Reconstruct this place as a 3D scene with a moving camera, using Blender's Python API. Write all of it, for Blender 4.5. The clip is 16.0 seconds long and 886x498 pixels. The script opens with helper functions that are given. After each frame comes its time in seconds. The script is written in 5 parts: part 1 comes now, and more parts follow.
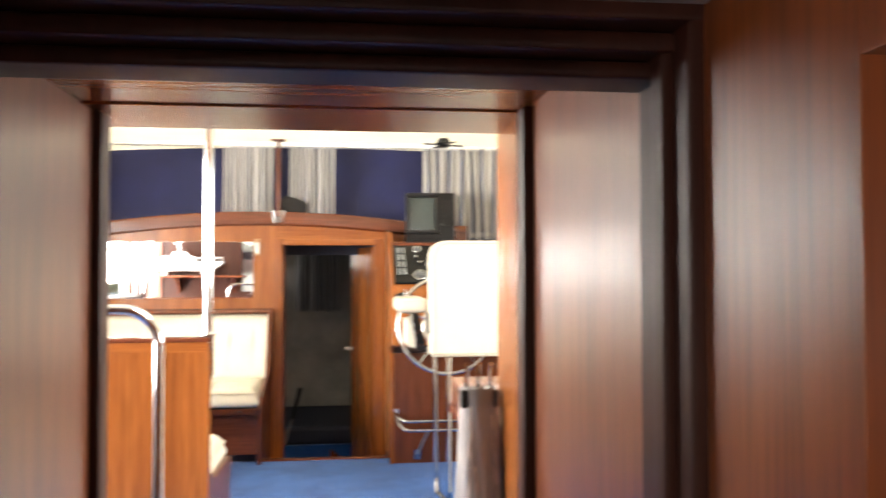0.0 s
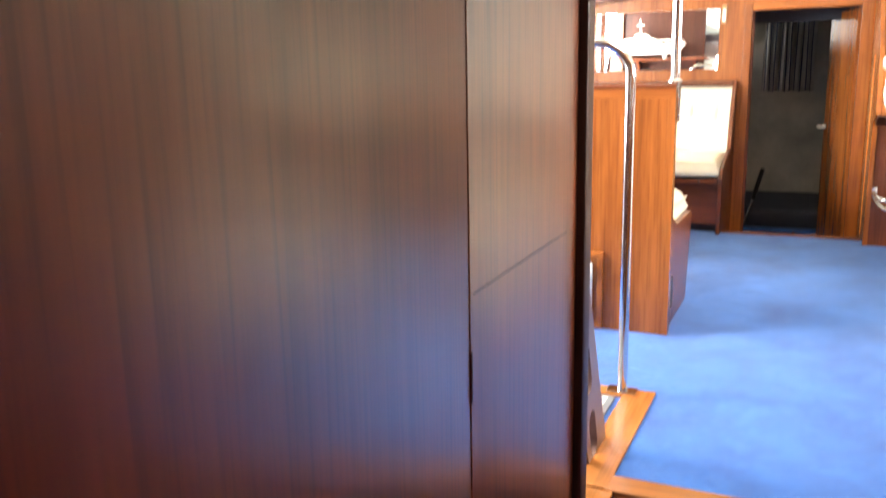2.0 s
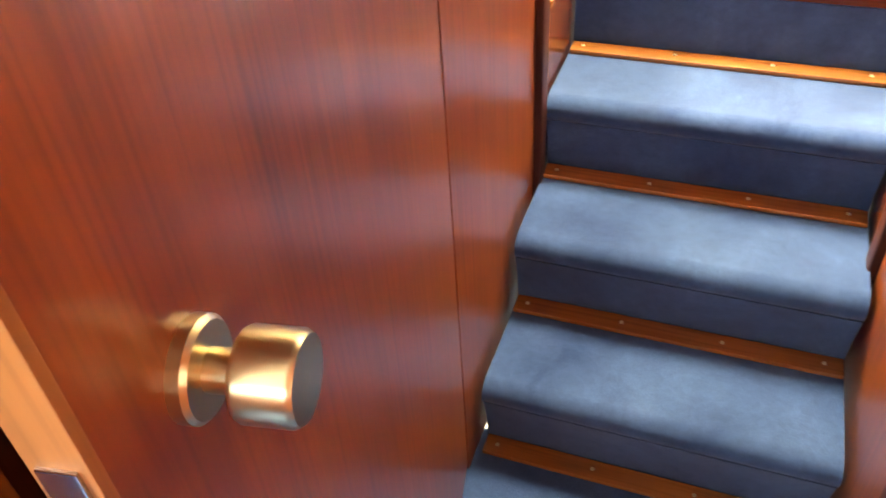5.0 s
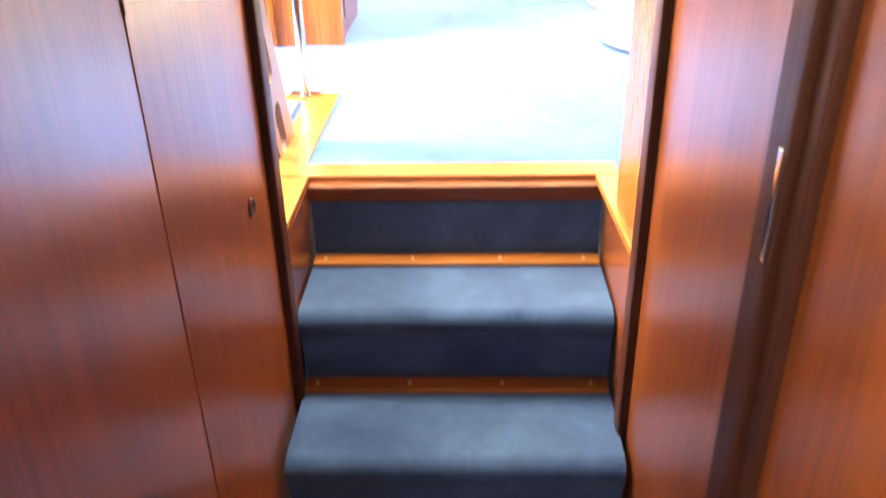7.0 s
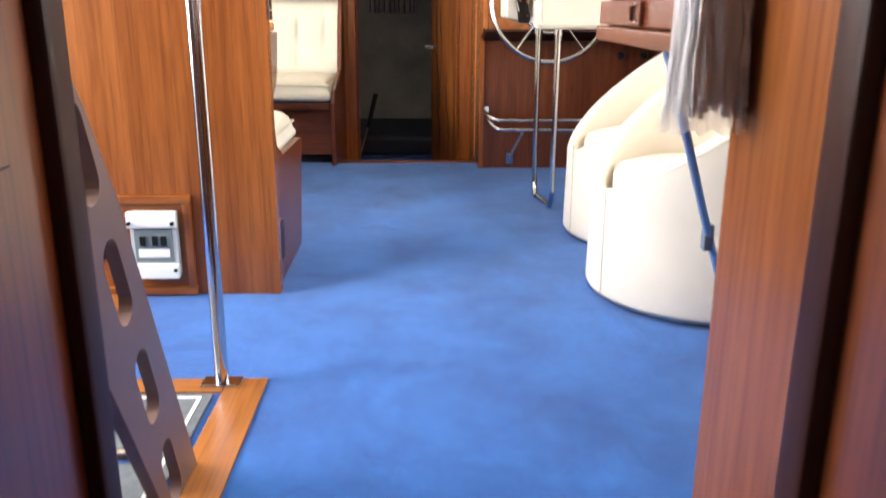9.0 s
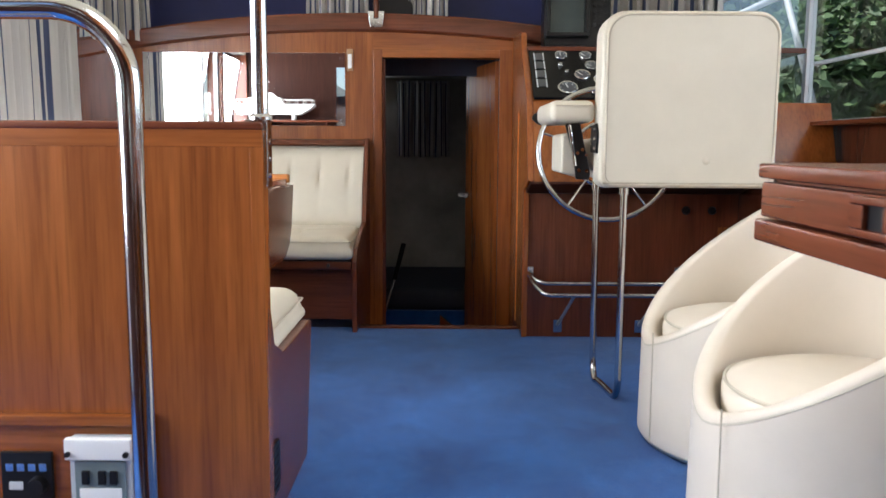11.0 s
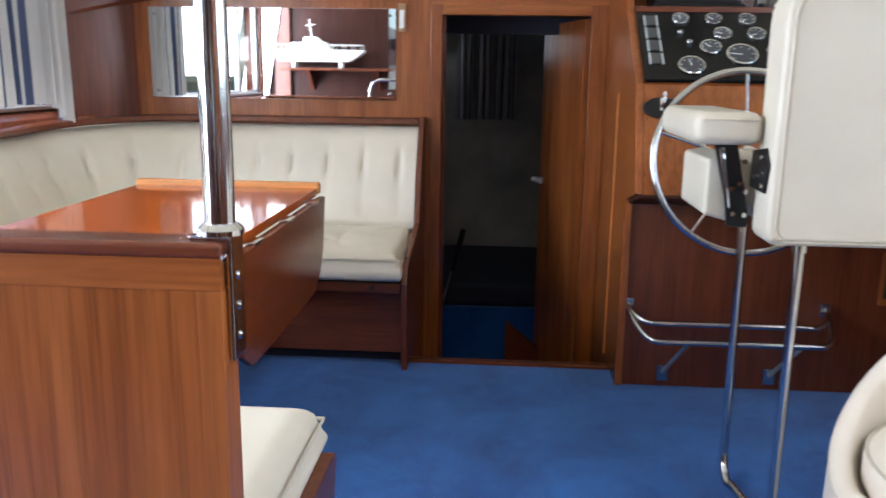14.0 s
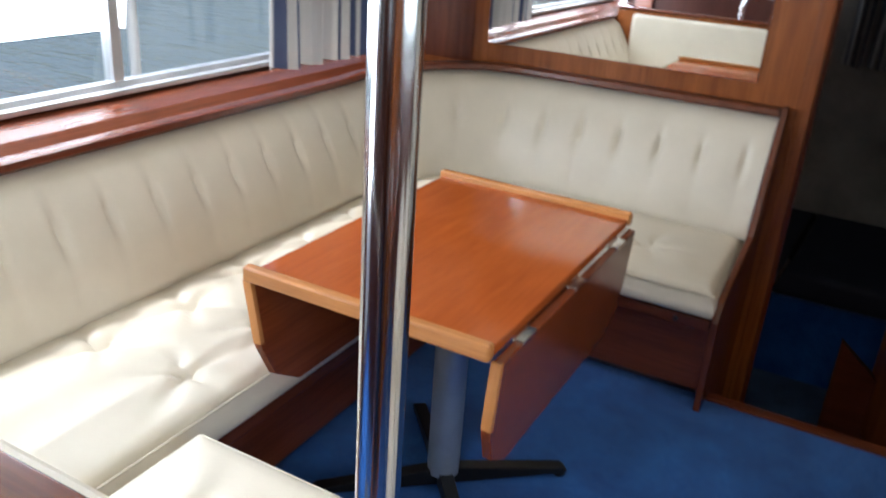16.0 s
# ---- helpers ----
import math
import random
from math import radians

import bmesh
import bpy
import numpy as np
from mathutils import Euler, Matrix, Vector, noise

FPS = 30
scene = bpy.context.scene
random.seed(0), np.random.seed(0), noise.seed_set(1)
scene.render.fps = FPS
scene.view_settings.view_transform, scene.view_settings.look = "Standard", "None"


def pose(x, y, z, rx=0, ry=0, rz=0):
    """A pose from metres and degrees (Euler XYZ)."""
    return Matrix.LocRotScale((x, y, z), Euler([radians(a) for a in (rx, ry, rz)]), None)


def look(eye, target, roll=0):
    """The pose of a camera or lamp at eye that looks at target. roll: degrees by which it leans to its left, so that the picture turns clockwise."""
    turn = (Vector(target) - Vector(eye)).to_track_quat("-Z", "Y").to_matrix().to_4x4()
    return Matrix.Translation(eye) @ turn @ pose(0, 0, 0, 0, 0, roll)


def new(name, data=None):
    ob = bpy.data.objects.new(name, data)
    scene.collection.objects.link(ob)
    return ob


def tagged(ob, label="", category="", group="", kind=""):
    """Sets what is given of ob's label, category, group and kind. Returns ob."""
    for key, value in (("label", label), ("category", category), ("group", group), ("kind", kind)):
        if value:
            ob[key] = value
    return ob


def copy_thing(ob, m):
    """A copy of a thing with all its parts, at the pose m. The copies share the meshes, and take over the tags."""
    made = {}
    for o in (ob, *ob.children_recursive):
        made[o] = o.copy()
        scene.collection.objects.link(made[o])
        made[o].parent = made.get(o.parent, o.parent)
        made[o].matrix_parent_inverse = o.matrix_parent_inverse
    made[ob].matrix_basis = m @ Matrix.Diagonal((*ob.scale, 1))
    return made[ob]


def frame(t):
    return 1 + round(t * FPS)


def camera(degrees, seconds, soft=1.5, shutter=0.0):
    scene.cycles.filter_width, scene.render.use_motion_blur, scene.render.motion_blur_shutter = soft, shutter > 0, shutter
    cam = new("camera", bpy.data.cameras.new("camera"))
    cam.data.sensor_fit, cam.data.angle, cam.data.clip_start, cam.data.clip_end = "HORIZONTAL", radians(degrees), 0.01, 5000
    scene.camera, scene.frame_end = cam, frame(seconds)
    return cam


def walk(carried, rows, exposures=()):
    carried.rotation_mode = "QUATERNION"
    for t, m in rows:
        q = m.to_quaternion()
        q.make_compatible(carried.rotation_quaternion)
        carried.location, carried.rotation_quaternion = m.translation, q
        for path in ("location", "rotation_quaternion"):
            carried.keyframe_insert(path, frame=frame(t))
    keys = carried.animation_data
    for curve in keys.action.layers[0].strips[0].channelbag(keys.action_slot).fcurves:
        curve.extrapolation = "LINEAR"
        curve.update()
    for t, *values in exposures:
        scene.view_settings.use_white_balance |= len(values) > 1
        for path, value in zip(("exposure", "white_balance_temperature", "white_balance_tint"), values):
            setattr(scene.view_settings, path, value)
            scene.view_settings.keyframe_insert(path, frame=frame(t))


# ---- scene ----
cam = camera(57.1, 16.0, 1.5, 0.5)
PATH = [
    (0, (0.062, -1.714, 1.166), (0.291, 0.272, 1.224), -0.1),
    (0.5, (0.06, -1.75, 1.16), (-0.084, 0.245, 1.189), 1.4),
    (1, (0.043, -1.76, 1.123), (-0.476, 0.171, 1.084), 1.0),
    (1.5, (0.043, -1.788, 1.043), (-0.709, 0.052, 0.822), 0.2),
    (2, (0.038, -1.78, 0.976), (-0.779, -0.003, 0.563), -1.1),
    (2.5, (0.007, -1.749, 0.898), (-0.784, -0.032, 0.245), -1.3),
    (3, (-0.006, -1.763, 0.823), (-0.774, -0.128, -0.035), -2.2),
    (3.5, (-0.013, -1.784, 0.777), (-0.768, -0.251, -0.262), -3.3),
    (4, (-0.013, -1.798, 0.719), (-0.726, -0.375, -0.492), -4.0),
    (4.2, (0.006, -1.79, 0.722), (-0.705, -0.425, -0.555), -5.2),
    (6.3, (0.034, -1.803, 0.669), (-0.138, -0.268, -0.602), -3.7),
    (6.5, (0.042, -1.8, 0.703), (-0.083, -0.162, -0.439), -3.6),
    (7, (0.03, -1.764, 0.743), (-0.033, 0.003, -0.193), -1.2),
    (7.2, (0.016, -1.714, 0.759), (-0.034, 0.103, -0.074), -0.5),
    (7.4, (0.017, -1.714, 0.782), (0.007, 0.129, 0.005), 0.7),
    (7.5, (0.029, -1.707, 0.8), (0.008, 0.141, 0.035), 1.1),
    (8, (0.023, -1.545, 0.814), (-0.03, 0.324, 0.103), -1.0),
    (8.2, (0.019, -1.428, 0.83), (-0.006, 0.437, 0.108), -1.5),
    (8.5, (0.015, -1.273, 0.816), (0.056, 0.611, 0.147), -1.2),
    (9, (-0.009, -1.092, 0.833), (0.048, 0.826, 0.267), 0.3),
    (9.5, (-0.007, -0.929, 0.846), (0.01, 1.023, 0.41), 0.7),
    (9.7, (-0.03, -0.859, 0.851), (-0.014, 1.102, 0.459), 0.8),
    (11.8, (-0.064, -0.233, 0.927), (-0.085, 1.757, 0.731), 0.3),
    (12, (-0.074, -0.174, 0.936), (-0.097, 1.818, 0.758), 0.4),
    (12.5, (-0.083, 0.016, 0.941), (-0.126, 2.008, 0.773), 0.1),
    (13, (-0.098, 0.168, 0.98), (-0.152, 2.155, 0.756), -0.8),
    (13.5, (-0.129, 0.326, 1.028), (-0.181, 2.301, 0.713), -0.5),
    (14, (-0.134, 0.423, 1.121), (-0.267, 2.372, 0.695), 0.8),
    (14.5, (-0.115, 0.558, 1.191), (-0.449, 2.467, 0.697), 0.9),
    (15, (-0.133, 0.69, 1.295), (-0.633, 2.521, 0.666), 2.0),
    (15.5, (-0.185, 0.832, 1.42), (-0.882, 2.512, 0.589), 0.3),
    (16, (-0.184, 0.877, 1.53), (-1.036, 2.507, 0.742), 4.0),
]
EXPOSURES = [
    (0.0, 1.4, 7100, 10), (0.5, 1.3, 7000, 10), (1.0, 1.3, 6700, 10), (1.5, 1.45, 6800, 10), (2.0, 1.75, 7200, 10), (2.5, 1.95, 8200, 10), (3.0, 2.2, 9000, 10), (3.5, 3.0, 9500, 10), (4.0, 3.85, 9600, 10), (6.3, 4.2, 9400, 10), (7.0, 3.4, 9000, 10),
    (7.5, 2.6, 8700, 10), (8.0, 1.9, 8300, 10), (8.5, 1.45, 7700, 10), (9.0, 0.95, 6500, 10), (9.5, 0.65, 6300, 10), (11.8, 0.0, 5850, 10), (12.5, 0.0, 5750, 10), (14.0, 0.1, 5600, 10), (15.0, 0.15, 5550, 10), (15.5, 0.0, 5650, 10), (16.0, -0.3, 5800, 10),
]
walk(cam, [(t, look(eye, target, roll)) for t, eye, target, roll in PATH], EXPOSURES)


# ---- world and light ----
world = bpy.data.worlds.new("sky")
scene.world = world
world.use_nodes = True
wn = world.node_tree.nodes
sky = wn.new("ShaderNodeTexSky")
sky.sky_type = "NISHITA"
sky.sun_disc = False
sky.sun_elevation, sky.sun_rotation = radians(60), radians(262)
world.node_tree.links.new(sky.outputs[0], wn["Background"].inputs[0])
wn["Background"].inputs[1].default_value = 0.15

sun = new("sun", bpy.data.lights.new("sun", "SUN"))
sun.data.energy, sun.data.angle, sun.data.color = 4.2, radians(4), (1, 0.95, 0.88)
sun.matrix_world = look((-4.0, 3.2, 8.0), (0, 2.6, 0))


def window_light(name, eye, target, sx, sy, watts, color=(0.98, 0.985, 1.0)):
    la = bpy.data.lights.new(name, "AREA")
    la.shape, la.size, la.size_y, la.energy, la.color = "RECTANGLE", sx, sy, watts, color
    ob = new(name, la)
    ob.matrix_world = look(eye, target)
    return ob


window_light("skylight_port", (-2.32, 1.78, 1.45), (-1.0, 1.78, 1.2), 1.95, 0.75, 48)
window_light("daylight_side_door", (-2.36, 0.22, 1.0), (0.0, 0.22, 0.6), 0.85, 1.6, 66)
window_light("skylight_starboard", (1.92, 1.15, 1.45), (1.0, 1.15, 1.1), 2.5, 0.75, 26)
window_light("skylight_cabin", (-0.1, -3.75, 0.95), (-0.1, -2.0, 0.95), 2.2, 0.5, 1.0)
window_light("skylight_cabin_port", (-1.40, -2.75, 1.0), (0.3, -2.2, 0.95), 0.95, 0.46, 26)
window_light("skylight_roof_hatch", (-0.05, 0.22, 2.04), (-0.05, 0.22, 0.0), 0.72, 0.62, 11)
window_light("skylight_fore_cabin", (-0.75, 6.0, 1.35), (0.0, 4.6, 0.6), 0.5, 0.3, 0.7)

# ---- materials ----


def mat(name):
    m = bpy.data.materials.new(name)
    m.use_nodes = True
    nt = m.node_tree
    return m, nt, nt.nodes["Principled BSDF"]


def link(nt, a, b):
    nt.links.new(a, b)


def ramp(nt, src, stops):
    r = nt.nodes.new("ShaderNodeValToRGB")
    while len(r.color_ramp.elements) < len(stops):
        r.color_ramp.elements.new(0.5)
    for e, (p, c) in zip(r.color_ramp.elements, stops):
        e.position, e.color = p, (*c, 1)
    link(nt, src, r.inputs[0])
    return r.outputs[0]


def coords(nt, scale, kind="Object"):
    tc = nt.nodes.new("ShaderNodeTexCoord")
    mp = nt.nodes.new("ShaderNodeMapping")
    mp.inputs["Scale"].default_value = scale
    link(nt, tc.outputs[kind], mp.inputs[0])
    return mp.outputs[0]


def tex_noise(nt, vec, scale, detail=4.0, rough=0.55, dist=0.0):
    n = nt.nodes.new("ShaderNodeTexNoise")
    n.inputs["Scale"].default_value, n.inputs["Detail"].default_value = scale, detail
    n.inputs["Roughness"].default_value, n.inputs["Distortion"].default_value = rough, dist
    link(nt, vec, n.inputs["Vector"])
    return n.outputs["Fac"]


def bump(nt, bsdf, height, strength, distance=0.002):
    b = nt.nodes.new("ShaderNodeBump")
    b.inputs["Strength"].default_value, b.inputs["Distance"].default_value = strength, distance
    link(nt, height, b.inputs["Height"])
    link(nt, b.outputs[0], bsdf.inputs["Normal"])


def mix(nt, fac, a, b, mode="MIX"):
    m = nt.nodes.new("ShaderNodeMix")
    m.data_type, m.blend_type = "RGBA", mode
    for sock, val in ((m.inputs[0], fac), (m.inputs[6], a), (m.inputs[7], b)):
        if isinstance(val, (int, float)):
            sock.default_value = val
        elif isinstance(val, tuple):
            sock.default_value = (*val, 1)
        else:
            link(nt, val, sock)
    return m.outputs[2]


def wood(name, dark, mid, light, rough=0.27, axis="z", spec=0.5, pore=0.42, coat=0.0):
    """Varnished wood with long grain along one axis, pores and broad colour drift."""
    m, nt, b = mat(name)
    long = {"x": (1.4, 17, 17), "y": (17, 1.4, 17), "z": (17, 17, 1.4)}[axis]
    fleck = {"x": (7, 40, 40), "y": (40, 7, 40), "z": (40, 40, 7)}[axis]
    fine = {"x": (4, 120, 120), "y": (120, 4, 120), "z": (120, 120, 4)}[axis]
    grain = tex_noise(nt, coords(nt, long), 1.0, 4, 0.55, 0.15)
    pores = tex_noise(nt, coords(nt, fine), 1.0, 2, 0.5)
    broad = tex_noise(nt, coords(nt, (1.4, 1.4, 1.0)), 1.0, 2, 0.5)
    col = ramp(nt, grain, [(0.1, dark), (0.5, mid), (0.9, light)])
    col = mix(nt, 0.35, col, ramp(nt, tex_noise(nt, coords(nt, fleck), 1.0, 3, 0.6, 0.3), [(0.3, (0.72, 0.66, 0.62)), (0.7, (1.12, 1.12, 1.12))]), "MULTIPLY")
    col = mix(nt, pore, col, ramp(nt, pores, [(0.28, (0.42, 0.36, 0.33)), (0.5, (0.95, 0.94, 0.93)), (0.75, (1.15, 1.15, 1.15))]), "MULTIPLY")
    col = mix(nt, 0.5, col, ramp(nt, broad, [(0.3, (0.72, 0.68, 0.66)), (0.7, (1.12, 1.1, 1.06))]), "MULTIPLY")
    link(nt, col, b.inputs["Base Color"])
    b.inputs["Roughness"].default_value = rough
    b.inputs["Specular IOR Level"].default_value = spec
    b.inputs["Coat Weight"].default_value, b.inputs["Coat Roughness"].default_value = coat, rough * 0.8
    bump(nt, b, pores, 0.10, 0.0006)
    return m


def plain(name, color, rough=0.5, metal=0.0, vary=0.12, scale=8.0, bumps=0.05, coat=0.0):
    m, nt, b = mat(name)
    n = tex_noise(nt, coords(nt, (1, 1, 1)), scale, 5, 0.6)
    lo, hi = tuple(c * (1 - vary) for c in color), tuple(min(1, c * (1 + vary)) for c in color)
    link(nt, ramp(nt, n, [(0.3, lo), (0.7, hi)]), b.inputs["Base Color"])
    b.inputs["Roughness"].default_value, b.inputs["Metallic"].default_value = rough, metal
    b.inputs["Coat Weight"].default_value = coat
    if bumps:
        bump(nt, b, tex_noise(nt, coords(nt, (1, 1, 1)), scale * 30, 2), bumps, 0.001)
    return m


TEAK = wood("teak_varnished", (0.15, 0.040, 0.010), (0.26, 0.080, 0.018), (0.37, 0.130, 0.032))
TEAK_X = wood("teak_varnished_cross", (0.15, 0.040, 0.010), (0.26, 0.080, 0.018), (0.37, 0.130, 0.032), axis="x")
TEAK_Y = wood("teak_varnished_fore", (0.15, 0.040, 0.010), (0.26, 0.080, 0.018), (0.37, 0.130, 0.032), axis="y")
MAHOG = wood("mahogany_trim", (0.075, 0.018, 0.008), (0.13, 0.034, 0.014), (0.18, 0.052, 0.02), axis="z")
MAHOG_X = wood("mahogany_trim_cross", (0.075, 0.018, 0.008), (0.13, 0.034, 0.014), (0.18, 0.052, 0.02), axis="x")
MAHOG_Y = wood("mahogany_trim_fore", (0.075, 0.018, 0.008), (0.13, 0.034, 0.014), (0.18, 0.052, 0.02), axis="y")
PANEL = wood("cabin_panel_veneer", (0.12, 0.026, 0.006), (0.20, 0.047, 0.009), (0.27, 0.074, 0.016), rough=0.34, spec=0.5, coat=0.58, pore=0.62)
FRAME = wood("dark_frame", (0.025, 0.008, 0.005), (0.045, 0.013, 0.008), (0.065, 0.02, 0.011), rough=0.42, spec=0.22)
EDGEW = wood("door_lipping", (0.20, 0.085, 0.03), (0.27, 0.122, 0.045), (0.33, 0.16, 0.06), rough=0.35)
LIGHTW = wood("light_edge_wood", (0.36, 0.15, 0.045), (0.50, 0.22, 0.07), (0.60, 0.30, 0.10), axis="x")
LIGHTW_Y = wood("light_edge_wood_fore", (0.36, 0.15, 0.045), (0.50, 0.22, 0.07), (0.60, 0.30, 0.10), axis="y")
LIGHTW_Z = wood("light_edge_wood_up", (0.36, 0.15, 0.045), (0.50, 0.22, 0.07), (0.60, 0.30, 0.10), axis="z")
TRIMW = wood("floor_edging_wood", (0.22, 0.078, 0.02), (0.31, 0.115, 0.03), (0.39, 0.155, 0.045), axis="x")
TRIMW_Y = wood("floor_edging_wood_fore", (0.22, 0.078, 0.02), (0.31, 0.115, 0.03), (0.39, 0.155, 0.045), axis="y")
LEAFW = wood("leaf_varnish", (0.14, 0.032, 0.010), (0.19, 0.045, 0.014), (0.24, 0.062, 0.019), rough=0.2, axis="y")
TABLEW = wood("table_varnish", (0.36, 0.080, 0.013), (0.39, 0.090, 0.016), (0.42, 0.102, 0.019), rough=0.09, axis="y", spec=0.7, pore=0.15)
VINYL = plain("cream_vinyl", (0.63, 0.585, 0.485), 0.42, vary=0.05, scale=5, bumps=0.12)
VINYL_H = plain("helm_chair_vinyl", (0.54, 0.50, 0.41), 0.45, vary=0.06, scale=4, bumps=0.14)
SEAM = plain("vinyl_seam_shadow", (0.36, 0.33, 0.26), 0.6, bumps=0)
VINYL_W = plain("tub_vinyl", (0.70, 0.63, 0.53), 0.38, vary=0.05, scale=4, bumps=0.1)
PIPING = plain("vinyl_piping", (0.55, 0.50, 0.40), 0.45, bumps=0)
CHROME = plain("chrome", (0.60, 0.61, 0.62), 0.13, 1.0, vary=0.06, bumps=0)
STEEL = plain("painted_steel", (0.34, 0.40, 0.48), 0.35, 0.6, bumps=0)
BRASS = plain("satin_brass", (0.56, 0.50, 0.32), 0.28, 1.0, vary=0.06, scale=20, bumps=0)
BLACK = plain("black_plastic", (0.008, 0.008, 0.009), 0.36, scale=20, bumps=0.08)
BLACK.node_tree.nodes["Principled BSDF"].inputs["Specular IOR Level"].default_value = 0.28
GREY = plain("grey_plastic", (0.42, 0.45, 0.47), 0.4, bumps=0.03)
WHITE = plain("white_plastic", (0.75, 0.76, 0.75), 0.4, vary=0.03, bumps=0.03)
ALU = plain("aluminium_frame", (0.66, 0.68, 0.70), 0.35, 0.7, bumps=0)
CEIL = plain("headliner", (0.78, 0.72, 0.58), 0.75, vary=0.05, scale=3, bumps=0.15)
COVER = plain("blue_canvas", (0.003, 0.007, 0.066), 0.65, vary=0.2, scale=3, bumps=0.1)
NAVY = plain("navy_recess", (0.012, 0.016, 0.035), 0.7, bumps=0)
RUBBER = plain("rubber_mat", (0.10, 0.115, 0.13), 0.7, vary=0.2, scale=60, bumps=0.2)
MATLINE = plain("mat_border", (0.62, 0.64, 0.62), 0.6, bumps=0)
DIAL = plain("dial_face", (0.045, 0.05, 0.06), 0.3, bumps=0)
PAINTW = plain("white_paint", (0.80, 0.80, 0.78), 0.45, vary=0.04, bumps=0.02)
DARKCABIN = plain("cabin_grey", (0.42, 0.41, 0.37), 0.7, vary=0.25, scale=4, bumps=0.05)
LADDERM = plain("ladder_brown_paint", (0.17, 0.10, 0.085), 0.38, vary=0.1, scale=6, bumps=0.05)
COTTON = plain("mop_cotton", (0.52, 0.47, 0.46), 0.9, vary=0.35, scale=30, bumps=0.3)


def carpet(name, dark, light, sheen=0.35):
    m, nt, b = mat(name)
    fuzz = tex_noise(nt, coords(nt, (1, 1, 1)), 420, 3, 0.7)
    blot = tex_noise(nt, coords(nt, (1, 1, 1)), 3.2, 5, 0.62, 0.4)
    nap = tex_noise(nt, coords(nt, (1, 0.6, 1)), 11, 4, 0.65, 0.8)
    tuft = tex_noise(nt, coords(nt, (1, 1, 1)), 60, 3, 0.6)
    col = ramp(nt, blot, [(0.28, dark), (0.72, light)])
    col = mix(nt, 0.5, col, ramp(nt, fuzz, [(0.25, (0.45, 0.47, 0.5)), (0.75, (1.35, 1.3, 1.25))]), "MULTIPLY")
    col = mix(nt, 0.45, col, ramp(nt, nap, [(0.3, (0.62, 0.66, 0.70)), (0.7, (1.22, 1.2, 1.16))]), "MULTIPLY")
    col = mix(nt, 0.3, col, ramp(nt, tuft, [(0.3, (0.6, 0.62, 0.65)), (0.7, (1.2, 1.2, 1.2))]), "MULTIPLY")
    link(nt, col, b.inputs["Base Color"])
    b.inputs["Roughness"].default_value = 0.95
    b.inputs["Sheen Weight"].default_value = sheen
    b.inputs["Sheen Roughness"].default_value = 0.5
    b.inputs["Sheen Tint"].default_value = (0.6, 0.75, 1.0, 1)
    b.inputs["Specular IOR Level"].default_value = 0.1
    bump(nt, b, fuzz, 0.5, 0.004)
    return m


CARPET = carpet("blue_carpet", (0.006, 0.050, 0.23), (0.026, 0.145, 0.51))
STAIRC = carpet("stair_carpet", (0.013, 0.036, 0.10), (0.062, 0.130, 0.27), 0.25)


def curtain_cloth():
    m, nt, b = mat("striped_curtain")
    w = nt.nodes.new("ShaderNodeTexWave")
    w.bands_direction = "X"
    w.inputs["Scale"].default_value = 3.2
    w.inputs["Distortion"].default_value = 0.0
    tc = nt.nodes.new("ShaderNodeTexCoord")
    link(nt, tc.outputs["UV"], w.inputs["Vector"])
    weave = tex_noise(nt, coords(nt, (1, 1, 1)), 300, 2)
    col = ramp(nt, w.outputs["Fac"], [(0.86, (0.58, 0.57, 0.55)), (0.90, (0.07, 0.09, 0.17))])
    link(nt, mix(nt, 0.2, col, ramp(nt, weave, [(0.3, (0.7, 0.7, 0.7)), (0.7, (1.1, 1.1, 1.1))]), "MULTIPLY"), b.inputs["Base Color"])
    b.inputs["Roughness"].default_value = 0.9
    bump(nt, b, weave, 0.2, 0.001)
    tr = nt.nodes.new("ShaderNodeBsdfTranslucent")
    link(nt, col, tr.inputs[0])
    ms = nt.nodes.new("ShaderNodeMixShader")
    ms.inputs[0].default_value = 0.3
    link(nt, b.outputs[0], ms.inputs[1])
    link(nt, tr.outputs[0], ms.inputs[2])
    link(nt, ms.outputs[0], nt.nodes["Material Output"].inputs[0])
    return m


CURTAIN = curtain_cloth()


def glassy(name, tint, rough=0.0):
    m, nt, b = mat(name)
    b.inputs["Base Color"].default_value = (*tint, 1)
    b.inputs["Transmission Weight"].default_value = 1.0
    b.inputs["Roughness"].default_value = rough
    b.inputs["IOR"].default_value = 1.45
    return m


GLASS = glassy("window_glass", (0.97, 0.99, 0.98))
MIRROR = plain("mirror_silver", (0.92, 0.93, 0.92), 0.015, 1.0, vary=0.01, bumps=0)


def bag_film():
    m, nt, b = mat("clear_film")
    b.inputs["Base Color"].default_value = (0.93, 0.93, 0.95, 1)
    b.inputs["Roughness"].default_value = 0.10
    b.inputs["Alpha"].default_value = 0.34
    bump(nt, b, tex_noise(nt, coords(nt, (1, 1, 0.3)), 75, 4, 0.65, 1.2), 1.0, 0.008)
    return m


FILM = bag_film()


def water_mat():
    m, nt, b = mat("canal_water")
    b.inputs["Base Color"].default_value = (0.22, 0.25, 0.23, 1)
    b.inputs["Roughness"].default_value = 0.12
    bump(nt, b, tex_noise(nt, coords(nt, (0.35, 1, 1)), 2.5, 4), 0.7, 0.15)
    return m


WATER = water_mat()


